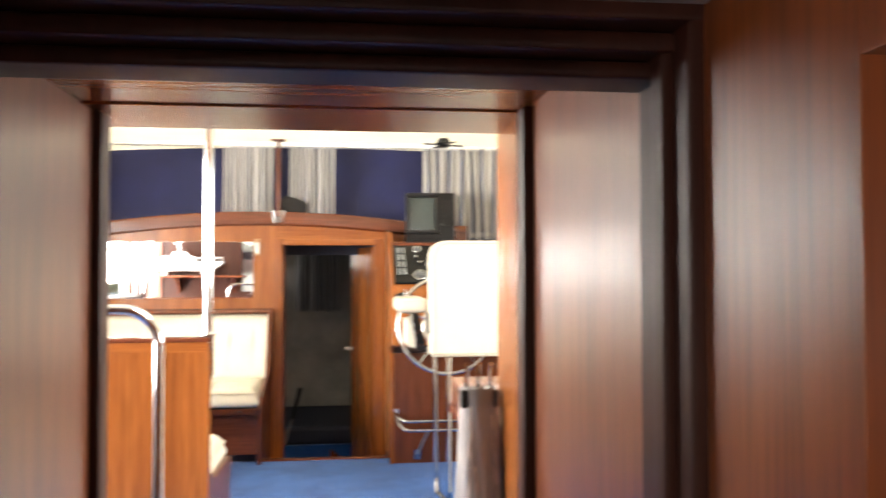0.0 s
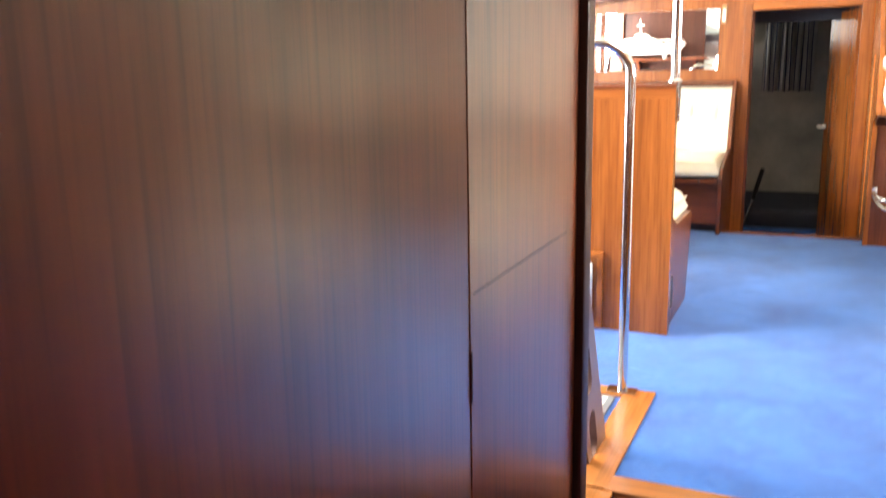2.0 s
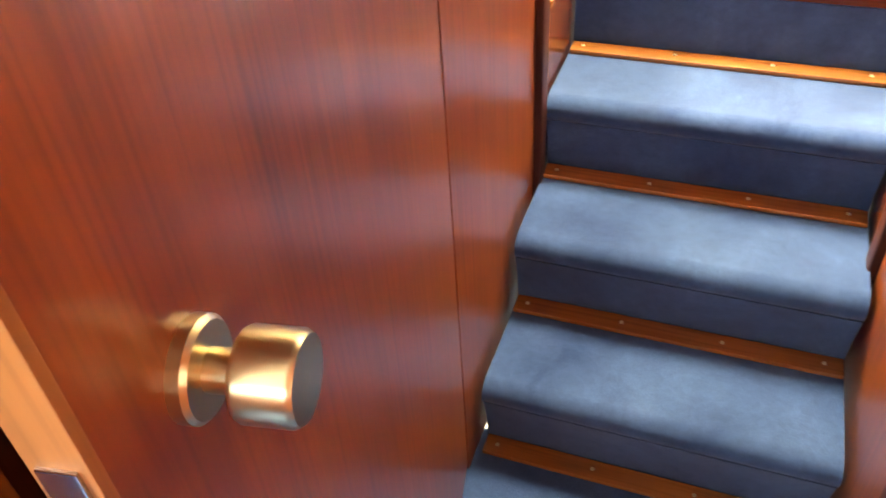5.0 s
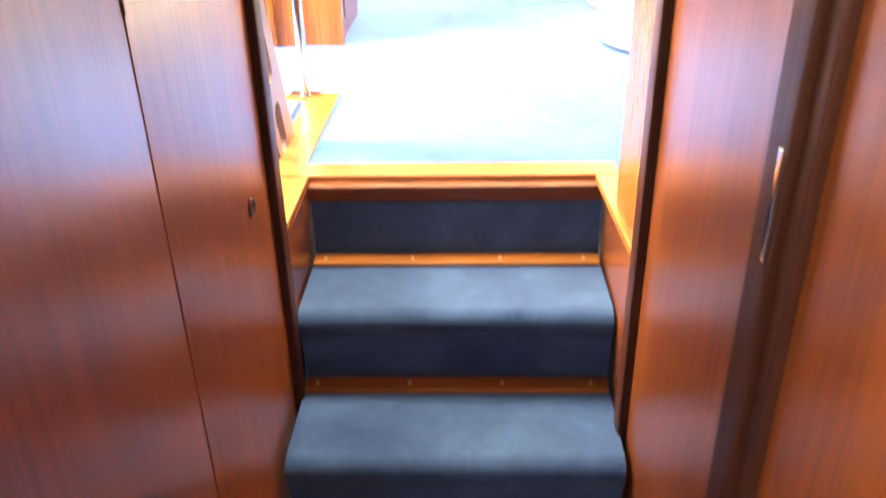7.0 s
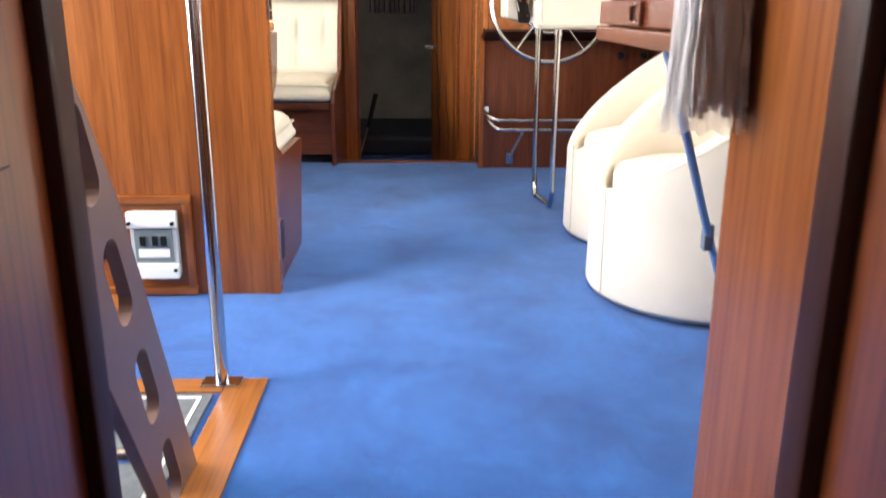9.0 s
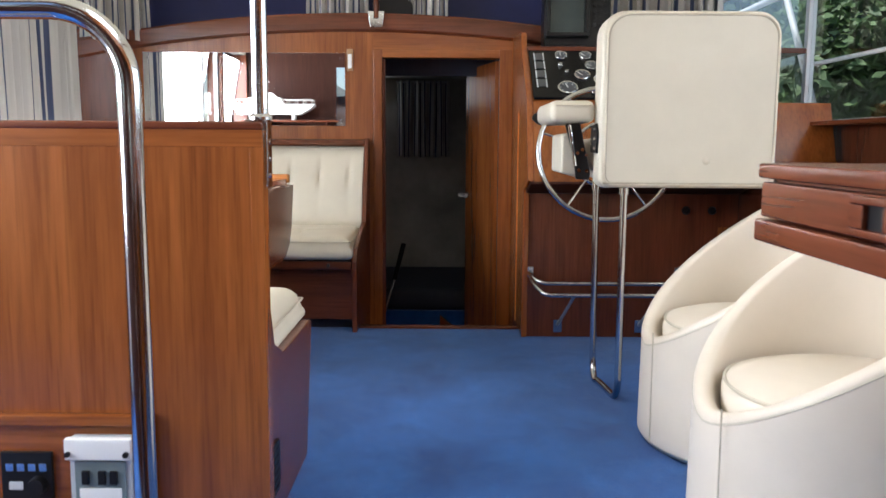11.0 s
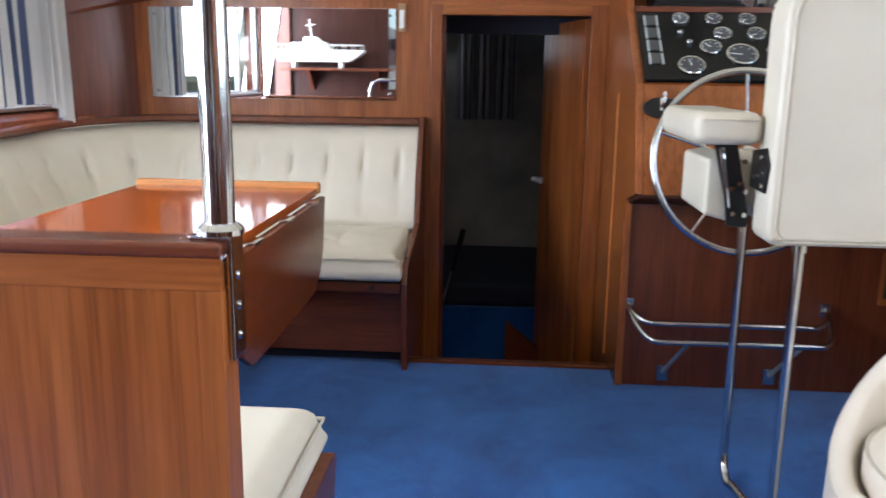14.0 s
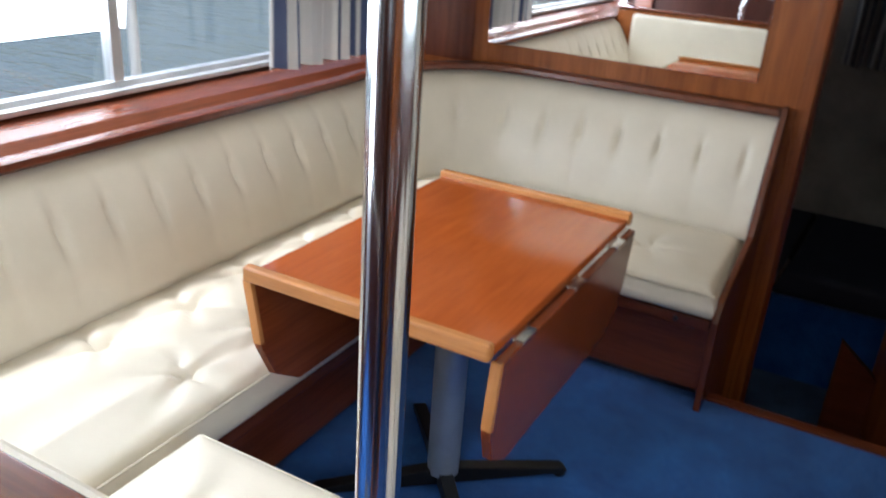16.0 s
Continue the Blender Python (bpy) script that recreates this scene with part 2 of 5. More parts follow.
def leaf_mat(name, a, c):
    m, nt, b = mat(name)
    g = nt.nodes.new("ShaderNodeNewGeometry")
    link(nt, ramp(nt, g.outputs["Random Per Island"], [(0.0, a), (1.0, c)]), b.inputs["Base Color"])
    b.inputs["Roughness"].default_value = 0.6
    return m


LEAVES = leaf_mat("leaves", (0.05, 0.10, 0.022), (0.12, 0.20, 0.06))
BARK = plain("bark", (0.10, 0.075, 0.05), 0.9, vary=0.3, scale=20, bumps=0.4)
BANK = plain("bank_grass", (0.09, 0.11, 0.05), 0.9, vary=0.4, scale=2, bumps=0.3)
CONCRETE = plain("quay_concrete", (0.36, 0.35, 0.33), 0.85, vary=0.2, scale=3, bumps=0.2)

# ---- mesh tools ----


def box(bm, x0, x1, y0, y1, z0, z1, bevel=0.0, seg=2):
    r = bmesh.ops.create_cube(bm, size=1.0)
    for v in r["verts"]:
        v.co = Vector(((x0 + x1) / 2 + v.co.x * (x1 - x0), (y0 + y1) / 2 + v.co.y * (y1 - y0), (z0 + z1) / 2 + v.co.z * (z1 - z0)))
    if bevel:
        es = {e for v in r["verts"] for e in v.link_edges}
        bmesh.ops.bevel(bm, geom=list(es), offset=bevel, segments=seg, profile=0.5, affect="EDGES")
    return r["verts"]


def B(x0, x1, y0, y1, z0, z1, bevel=0.003, seg=2):
    bm = bmesh.new()
    box(bm, x0, x1, y0, y1, z0, z1, bevel, seg)
    return bm


def boxes(rows, bevel=0.003, seg=2):
    bm = bmesh.new()
    for r in rows:
        box(bm, *r, bevel, seg)
    return bm


def prism(poly, axis, a, b, bevel=0.0, seg=2):
    """A polygon in the plane across one axis, drawn out from a to b along it."""
    bm = bmesh.new()

    def put(p, h):
        return {"x": (h, p[0], p[1]), "y": (p[0], h, p[1]), "z": (p[0], p[1], h)}[axis]

    lo = [bm.verts.new(put(p, a)) for p in poly]
    hi = [bm.verts.new(put(p, b)) for p in poly]
    bm.faces.new(lo)
    bm.faces.new(hi[::-1])
    n = len(poly)
    for i in range(n):
        bm.faces.new((lo[i], hi[i], hi[(i + 1) % n], lo[(i + 1) % n]))
    bmesh.ops.recalc_face_normals(bm, faces=bm.faces[:])
    if bevel:
        bmesh.ops.bevel(bm, geom=bm.edges[:], offset=bevel, segments=seg, profile=0.5, affect="EDGES")
    return bm


def tube(pts, r, n=12, closed=False, bm=None, radii=None):
    bm = bm or bmesh.new()
    pts = [Vector(p) for p in pts]
    rings, up = [], None
    m = len(pts)
    for i, p in enumerate(pts):
        a = pts[(i - 1) % m] if closed or i > 0 else p
        c = pts[(i + 1) % m] if closed or i < m - 1 else p
        d = (c - a).normalized()
        if up is None:
            up = d.orthogonal().normalized()
        up = (up - d * up.dot(d)).normalized()
        side = d.cross(up)
        rr = radii[i] if radii else r
        rings.append([bm.verts.new(p + rr * (math.cos(t) * up + math.sin(t) * side)) for t in (2 * math.pi * k / n for k in range(n))])
    for i in range(m if closed else m - 1):
        A, C = rings[i], rings[(i + 1) % m]
        for k in range(n):
            bm.faces.new((A[k], A[(k + 1) % n], C[(k + 1) % n], C[k]))
    if not closed:
        bm.faces.new(rings[0][::-1])
        bm.faces.new(rings[-1])
    bmesh.ops.recalc_face_normals(bm, faces=bm.faces[:])
    return bm


def arc(c, r, a0, a1, n, plane="xz"):
    out = []
    for i in range(n + 1):
        t = radians(a0 + (a1 - a0) * i / n)
        u, v = r * math.cos(t), r * math.sin(t)
        out.append({"xz": (c[0] + u, c[1], c[2] + v), "yz": (c[0], c[1] + u, c[2] + v), "xy": (c[0] + u, c[1] + v, c[2])}[plane])
    return out


def lathe(profile, n=32, center=(0, 0, 0), axis="z"):
    bm = bmesh.new()
    rings = []
    for r, h in profile:
        ring = []
        for k in range(n):
            t = 2 * math.pi * k / n
            a, b2 = r * math.cos(t), r * math.sin(t)
            p = {"z": (a, b2, h), "x": (h, a, b2), "y": (a, h, b2)}[axis]
            ring.append(bm.verts.new(Vector(p) + Vector(center)))
        rings.append(ring)
    for A, C in zip(rings, rings[1:]):
        for k in range(n):
            bm.faces.new((A[k], A[(k + 1) % n], C[(k + 1) % n], C[k]))
    bm.faces.new(rings[0][::-1])
    bm.faces.new(rings[-1])
    bmesh.ops.recalc_face_normals(bm, faces=bm.faces[:])
    return bm


def grid(fn, nu, nv, closed_u=False, uvs=True):
    """A sheet from fn(u, v), u and v from 0 to 1."""
    bm = bmesh.new()
    layer = bm.loops.layers.uv.new("UVMap")
    rows = [[bm.verts.new(fn(i / nu, j / nv)) for j in range(nv + 1)] for i in range(nu if closed_u else nu + 1)]
    for i in range(nu):
        for j in range(nv):
            ii = (i + 1) % len(rows)
            f = bm.faces.new((rows[i][j], rows[ii][j], rows[ii][j + 1], rows[i][j + 1]))
            for lp, (a, c) in zip(f.loops, ((i, j), (i + 1, j), (i + 1, j + 1), (i, j + 1))):
                lp[layer].uv = (a / nu, c / nv)
    return bm


def face_weighted(me, limit):
    """Corner normals weighted by face area, so that flat panels stay flat beside their bevels."""
    around = [[] for _ in me.vertices]
    polys = [(p.normal.copy(), p.area, tuple(p.vertices)) for p in me.polygons]
    for i, (_, _, vs) in enumerate(polys):
        for v in vs:
            around[v].append(i)
    out = []
    for n, _, vs in polys:
        for v in vs:
            s = Vector((0.0, 0.0, 0.0))
            for k in around[v]:
                if polys[k][0].dot(n) >= limit:
                    s += polys[k][0] * polys[k][1]
            out.append(s.normalized() if s.length > 1e-12 else n)
    me.normals_split_custom_set(out)


def finish(bm, name, material, smooth=40):
    me = bpy.data.meshes.new(name)
    bm.to_mesh(me)
    bm.free()
    me.materials.append(material)
    if smooth:
        me.shade_smooth()
        me.set_sharp_from_angle(angle=radians(smooth))
        face_weighted(me, math.cos(radians(smooth)))
    return me


def part(name, bm, material, parent, label="", smooth=40):
    ob = new(name, finish(bm, name, material, smooth))
    ob.parent = parent
    if label:
        ob["label"] = label
    return ob


def thing(name, label, category, group="", at=(0, 0, 0)):
    ob = new(name)
    ob.location = at
    ob.empty_display_size = 0.05
    return tagged(ob, label, category, group)


def solid(name, bm, material, label="", category="", kind="structure", smooth=40):
    return tagged(new(name, finish(bm, name, material, smooth)), label, category, "", kind)


# ---- the aft steps and passage ----
LOW = -0.78
W = 0.345
solid("floor_passage", B(-1.3, 1.3, -3.6, -0.74, LOW - 0.05, LOW, 0), STAIRC, "dark blue carpeted floor of the aft cabin", "floor")

stairs = thing("stairs", "blue carpeted boat stairs with screwed wooden strips", "stairs")
TREADS = [(-0.192, -0.04, -0.270), (-0.386, -0.27, -0.515), (-0.580, -0.51, -0.757)]
tops = [0.0] + [t[0] for t in TREADS] + [LOW]
for (z, y_back, y_front), zn in zip(TREADS, tops[2:]):
    prof = [(y_back + 0.02, z - 0.03), (y_back + 0.02, z)]
    for i in range(9):
        a = radians(90 + 20 * i)
        prof.append((y_front + 0.004 + 0.036 * math.cos(a), z - 0.032 + 0.032 * math.sin(a)))
    prof += [(y_front - 0.024, z - 0.055), (y_front - 0.014, z - 0.085), (y_front - 0.006, z - 0.12), (y_front + 0.003, zn), (y_front + 0.05, zn), (y_front + 0.05, z - 0.03)]
    part("tread", prism(prof, "x", -W + 0.006, W - 0.006), STAIRC, stairs, smooth=75)
part("riser", B(-W + 0.006, W - 0.006, -0.038, -0.02, TREADS[0][0], -0.047, 0.002), STAIRC, stairs, "dark carpeted top riser")
part("nosing", B(-W + 0.002, W - 0.002, -0.042, -0.004, -0.045, -0.006, 0.004), MAHOG_X, stairs, "mahogany board under the landing edge")
for i, (z, y) in enumerate([(-0.192, -0.041), (-0.386, -0.270), (-0.580, -0.514), (LOW, -0.756)]):
    strip = part("wooden_strip", B(-W + 0.007, W - 0.007, y - 0.05, y - 0.001, z, z + 0.012, 0.004), TRIMW, stairs, "varnished strip pinning the carpet")
    for x in (-0.31, -0.103, 0.104, 0.30):
        part("screw", lathe([(0.0045, 0), (0.0045, 0.002), (0.003, 0.003)], 10, (x, y - 0.026, z + 0.0115)), BRASS, strip)

# side cheeks of the stairwell
for nm, x0, x1 in (("stringer_port", -W - 0.03, -W), ("stringer_starboard", W, W + 0.03)):
    solid(nm, B(x0, x1, -0.297 if x0 < 0 else -0.404, -0.002, LOW, -0.014, 0.002), MAHOG_Y, "mahogany side cheek of the stairwell", "panel")

# landing edge trims
landing = thing("landing_trim", "light varnished wooden edging of the saloon floor", "trim")
landing["kind"] = "structure"
part("edge_front", B(-0.37, 0.385, -0.004, 0.078, -0.012, 0.006, 0.004), TRIMW, landing)
part("edge_starboard", prism([(W - 0.02, -0.005), (0.385, -0.005), (0.385, -0.03), (0.405, -0.12), (0.405, -0.385), (W - 0.005, -0.385)], "z", -0.012, 0.006, 0.003), TRIMW_Y, landing)
part("edge_port", B(-0.455, -0.345, -0.297, -0.005, -0.012, 0.006, 0.004), TRIMW_Y, landing)

# passage walls
solid("wall_passage_port", B(-0.42, -0.352, -0.8515, -0.345, LOW, 1.6, 0.001), PANEL, "varnished teak veneer stile beside the cabin door", "wall")
solid("wall_passage_starboard", B(0.352, 0.42, -0.960, -0.455, LOW, 1.6, 0.001), PANEL, "varnished teak veneer passage wall", "wall")
solid("wall_cabin_starboard", B(0.352, 0.42, -1.283, -1.075, LOW, 1.42, 0.001), PANEL, "varnished veneer panel aft of the dark frame", "wall")
solid("wall_cabin_starboard_top", B(0.352, 0.42, -3.6, -1.283, 1.29, 1.60, 0.001), PANEL, "varnished panel above the dark wardrobe opening", "wall")
solid("wardrobe_recess", B(0.43, 0.46, -3.6, -1.30, LOW, 1.3, 0.001), MAHOG, "dark wooden wardrobe front", "wardrobe")
solid("wall_cabin_port", B(-0.60, -0.56, -1.95, -0.84, LOW, 1.6, 0.001), MAHOG, "dark wall behind the open cabin door", "wall")
solid("wall_cabin_hull_port", boxes([(-1.36, -1.30, -3.62, -0.84, LOW, 0.75), (-1.36, -1.30, -3.62, -0.84, 1.25, 1.6), (-1.36, -1.30, -3.62, -3.25, 0.75, 1.25), (-1.36, -1.30, -2.25, -0.84, 0.75, 1.25)], 0), PANEL, "plain port side of the aft cabin", "wall")
solid("wall_cabin_aft_low", B(-1.3, 1.3, -3.7, -3.62, LOW, 0.68, 0.001), PANEL, "plain aft cabin wall", "wall")
solid("wall_cabin_aft_top", B(-1.3, 1.3, -3.7, -3.62, 1.22, 1.6, 0.001), PANEL, "plain aft cabin wall above the window", "wall")
solid("ceiling_cabin", B(-1.3, 1.3, -3.7, -1.06, 1.386, 1.48, 0.001), plain("cabin_headliner", (0.30, 0.27, 0.27), 0.7), "greyish cabin headliner", "ceiling")
solid("ceiling_passage", B(-0.5, 0.5, -1.04, -0.40, 1.433, 1.50, 0.001), TEAK_X, "reddish varnished wooden passage ceiling", "ceiling")

# dark frame of the cabin doorway
frame1 = thing("door_frame_cabin", "dark stained door frame with stepped mouldings", "door frame")
frame1["kind"] = "structure"
part("jamb", B(0.338, 0.40, -1.078, -0.960, LOW, 1.44, 0.006), FRAME, frame1)
part("stop", B(0.328, 0.345, -1.045, -1.015, LOW, 1.38, 0.004), FRAME, frame1)
for z0, z1, y0, y1 in ((1.338, 1.354, -1.02, -0.960), (1.354, 1.372, -1.05, -0.960), (1.372, 1.40, -1.08, -0.960)):
    part("header", B(-0.325, 0.40, y0, y1, z0, z1, 0.005), FRAME, frame1)
part("strike_plate", B(0.3255, 0.3295, -1.036, -1.026, 0.34, 0.46, 0.001), CHROME, frame1, "worn silver strike plate")

# dark mouldings of the saloon doorway, and its jambs
frame2 = thing("door_frame_saloon", "dark moulded frame between passage and saloon", "door frame")
frame2["kind"] = "structure"
part("moulding", B(-0.40, -0.335, -0.345, -0.297, LOW, 1.432, 0.008), FRAME, frame2)
part("moulding", B(0.333, 0.40, -0.455, -0.405, LOW, 1.432, 0.008), FRAME, frame2)
part("jamb", B(0.345, 0.62, -0.405, -0.17, 0.0, 1.432, 0.004), TEAK, frame2)
part("jamb", B(-0.62, -0.46, -0.395, -0.30, 0.0, 1.432, 0.004), MAHOG, frame2)
part("header", B(-0.62, 0.62, -0.398, -0.19, 1.430, 1.55, 0.002), TEAK_X, frame2)

# finger pull on the stile
pull = thing("finger_pull", "round dark brass finger pull set in the teak panel", "door pull", at=(-0.352, -0.476, 0.146))
part("rim", lathe([(0.0185, 0), (0.0185, 0.004), (0.014, 0.005), (0.012, 0.002), (0.012, 0)], 24, axis="x"), FRAME, pull)
part("cup", lathe([(0.0125, 0.0), (0.0125, 0.0025)], 24, axis="x"), BLACK, pull)

# open cabin door
door = thing("door_cabin", "varnished teak cabin door standing ajar with brass knob", "door", at=(-0.3535, -0.852, 0))
door.rotation_euler = (0, 0, radians(10.0))
part("leaf", B(-0.030, 0.0, -0.812, -0.0004, LOW + 0.02, 1.375, 0.0008), PANEL, door)
part("edge_band", B(-0.031, 0.001, -0.819, -0.811, LOW + 0.02, 1.375, 0.001), EDGEW, door, "light wood lipping on the free edge")
knob = part("knob", lathe([(0.0, 0.0), (0.013, 0.0), (0.013, 0.030), (0.026, 0.031), (0.0275, 0.034), (0.0275, 0.062), (0.025, 0.066), (0.0, 0.0665)], 40, (0, -0.728, 0.375), "x"), BRASS, door, "cylindrical brushed brass knob")
part("rose", lathe([(0.0, 0), (0.031, 0), (0.031, 0.008), (0.028, 0.011), (0.0, 0.011)], 40, (0, -0.728, 0.375), "x"), BRASS, knob)
latch = part("latch_plate", B(-0.026, -0.005, -0.8215, -0.8185, 0.27, 0.41, 0.001), CHROME, door, "metal latch plate")
part("latch_bolt", B(-0.022, -0.009, -0.829, -0.8205, 0.325, 0.352, 0.003), BRASS, latch)
part("hinge", lathe([(0.0045, 0.555), (0.0045, 0.625)], 12, (-0.001, 0.002, 0)), FRAME, door)
solid("panel_seam", prism([(-0.84, 0.700), (-0.84, 0.7025), (-0.41, 0.7065), (-0.41, 0.704)], "x", -0.3525, -0.3513), FRAME, "fine dark joint across the teak stile", "joint")

strike = thing("door_frame_locker", "teak locker frame with recessed strike box", "door frame")
part("post", B(-0.56, -0.45, -1.95, -1.575, LOW, 1.42, 0.005), TEAK, strike)
part("strike_box", B(-0.452, -0.440, -1.66, -1.59, 0.20, 0.36, 0.004), MAHOG, strike)
part("strike_hole", B(-0.4415, -0.4385, -1.645, -1.61, 0.25, 0.31, 0.001), CHROME, strike)

# ---- saloon shell ----
XP, XS = -2.02, 1.68


solid("floor", boxes([(-2.4, 2.1, 0.0, 3.45, -0.06, 0.0), (-2.4, -0.51, 3.45, 4.0, -0.06, 0.0), (0.34, 2.1, 3.45, 4.0, -0.06, 0.0), (0.40, 2.1, -0.3, 0.0, -0.06, 0.0), (-2.4, -0.455, -0.3, 0.0, -0.06, 0.0)], 0), CARPET, "bright blue short-pile saloon carpet", "carpet")


def camber(x, y):
    return 2.10 - 0.018 * ((x + 0.15) ** 2) + 0.0 * y


def ceiling_mesh():
    bm = grid(lambda u, v: (-2.4 + 4.5 * u, -0.4 + 5.0 * v, camber(-2.4 + 4.5 * u, 0)), 24, 4)
    r = bmesh.ops.solidify(bm, geom=bm.faces[:], thickness=0.05)
    return bm


solid("ceiling", ceiling_mesh(), CEIL, "cream cambered headliner of the saloon", "ceiling")
hatch_roof = thing("roof_hatch_frame", "mahogany trimmed sliding roof hatch in the cream headliner", "roof hatch")
part("front_trim", B(-1.28, 0.66, 2.66, 2.70, 2.045, 2.085, 0.006), MAHOG_X, hatch_roof)
part("aft_trim", B(-1.28, 0.66, -0.16, -0.12, 2.045, 2.085, 0.006), MAHOG_X, hatch_roof)
for xa in (-1.28, 0.62):
    part("side_trim", B(xa, xa + 0.04, -0.12, 2.66, 2.045, 2.085, 0.006), MAHOG_Y, hatch_roof)
solid("wall_aft_port", boxes([(-2.4, -0.46, -0.34, -0.29, 0.0, 0.97), (-2.4, -0.46, -0.34, -0.29, 1.74, 2.12), (-2.4, -1.22, -0.34, -0.29, 0.97, 1.74), (-0.96, -0.46, -0.34, -0.29, 0.97, 1.74)], 0), FRAME, "dark wooden aft bulkhead of the saloon", "wall")
solid("wall_aft_starboard", B(0.60, 2.1, -0.34, -0.19, 0.0, 2.12, 0.001), TEAK, "teak aft bulkhead of the saloon", "wall")
solid("wall_aft_top", B(-0.62, 0.62, -0.40, -0.19, 1.55, 2.12, 0.001), TEAK_X, "teak bulkhead above the passage", "wall")
# port side: low wall, window strip, top
solid("wall_port_low", B(XP - 0.28, XP - 0.16, 0.70, 4.2, 0.0, 0.93, 0.001), MAHOG, "mahogany port side under the windows", "wall")
solid("wall_port_top", B(XP - 0.28, XP - 0.16, -0.3, 4.2, 1.86, 2.12, 0.001), CEIL, "cream panel above the port windows", "wall")
solid("wall_starboard_low", B(XS + 0.02, XS + 0.14, -0.3, 5.1, 0.0, 1.00, 0.001), MAHOG, "mahogany starboard side under the windows", "wall")
solid("wall_starboard_top", B(XS + 0.02, XS + 0.14, -0.3, 5.1, 1.93, 2.12, 0.001), CEIL, "cream panel above the starboard windows", "wall")


def side_window(name, x, posts, label, zb=0.985):
    w = thing(name, label, "window")
    w["kind"] = "structure"
    y0, y1 = posts[0], posts[-1]
    fr = part("window_frame", boxes([(x - 0.02, x + 0.02, y0, y1, zb, zb + 0.035), (x - 0.02, x + 0.02, y0, y1, 1.83, 1.865)], 0.003), ALU, w)
    for y in posts:
        part("mullion", B(x - 0.022, x + 0.022, y - 0.02, y + 0.02, zb + 0.035, 1.83, 0.004), ALU, w)
    for a, c in zip(posts, posts[1:]):
        p = part("pane", B(x - 0.003, x + 0.003, a + 0.02, c - 0.02, zb + 0.035, 1.83, 0), GLASS, w)
        p.visible_shadow = False
    return w


side_window("window_port", XP - 0.20, [0.72, 1.2, 2.56, 4.15], "sliding aluminium-framed port windows", 0.93)
side_window("window_starboard", XS + 0.08, [-0.15, 0.9, 2.2, 3.70, 5.1], "aluminium-framed starboard windows")
solid("window_sill_port", prism([(XP - 0.004, 0.86), (XP - 0.004, 0.88), (XP - 0.04, 0.905), (XP - 0.18, 0.93), (XP - 0.18, 0.86)], "y", 0.70, 4.1, 0.004), MAHOG_Y, "varnished mahogany sill along the port windows", "window sill")
solid("window_track_port", B(XP - 0.175, XP - 0.14, 0.72, 4.1, 0.932, 0.949, 0.003), ALU, "grey sliding track of the port windows", "window track")
solid("window_sill_starboard", B(XS - 0.12, XS + 0.04, -0.15, 5.0, 0.985, 1.005, 0.005), MAHOG_Y, "mahogany sill along the starboard windows", "window sill")

sdoor = thing("door_frame_side", "mahogany frame of the open port side entrance", "door frame")
sdoor["kind"] = "structure"
for ya, yb in ((-0.295, -0.235), (0.655, 0.715)):
    part("jamb", B(XP - 0.29, XP - 0.14, ya, yb, 0.0, 1.86, 0.005), MAHOG, sdoor)
part("sill", B(XP - 0.29, XP - 0.14, -0.235, 0.655, 0.0, 0.03, 0.004), MAHOG_Y, sdoor)

# forward bulkhead: one upright plane carrying the mirror and the companionway door
BY = 4.04
DX0, DX1, DZ = -0.396, 0.238, 1.358
FX0, FX1 = DX0 - 0.047, DX1 + 0.07
solid("wall_forward_port", boxes([(-2.3, FX0, BY, BY + 0.05, 0.0, 1.50), (-0.80, FX0, BY, BY + 0.05, -0.70, 0.0)], 0), TEAK, "varnished teak bulkhead panel carrying the mirror", "wall")
# the port corner's shade, put in as a thin sheet of darker wood colour
solid("wall_forward_shade", B(-2.18, -1.76, BY - 0.004, BY - 0.0005, 0.9, 1.50, 0), MAHOG, "thin dark sheet standing in for shade in the port corner", "wall")
solid("wall_forward_starboard", B(FX1, 0.90, BY, BY + 0.05, -0.70, 1.50, 0), TEAK, "varnished teak bulkhead beside the companionway", "wall")
solid("wall_forward_door_top", B(FX0, FX1, BY, BY + 0.05, DZ + 0.04, 1.50, 0), TEAK_X, "varnished teak above the companionway door", "wall")

dframe = thing("door_frame_forward", "mahogany companionway frame set in the teak bulkhead", "door frame")
dframe["kind"] = "structure"
part("jamb", B(FX0 - 0.002, DX0, BY - 0.012, BY + 0.07, -0.70, DZ + 0.044, 0.004), TEAK, dframe)
part("jamb", B(DX1, FX1 + 0.002, BY - 0.012, BY + 0.07, -0.70, DZ + 0.044, 0.004), TEAK, dframe)
part("head", B(DX0 - 0.001, DX1 + 0.001, BY - 0.011, BY + 0.07, DZ, DZ + 0.044, 0.004), TEAK_X, dframe)
part("stop", B(DX0 - 0.001, DX0 + 0.014, BY + 0.03, BY + 0.062, -0.70, DZ, 0.003), MAHOG, dframe)
part("sill", B(-0.464, 0.305, 3.445, 3.49, -0.01, 0.012, 0.004), MAHOG_X, dframe)

# arched coaming over the bulkhead


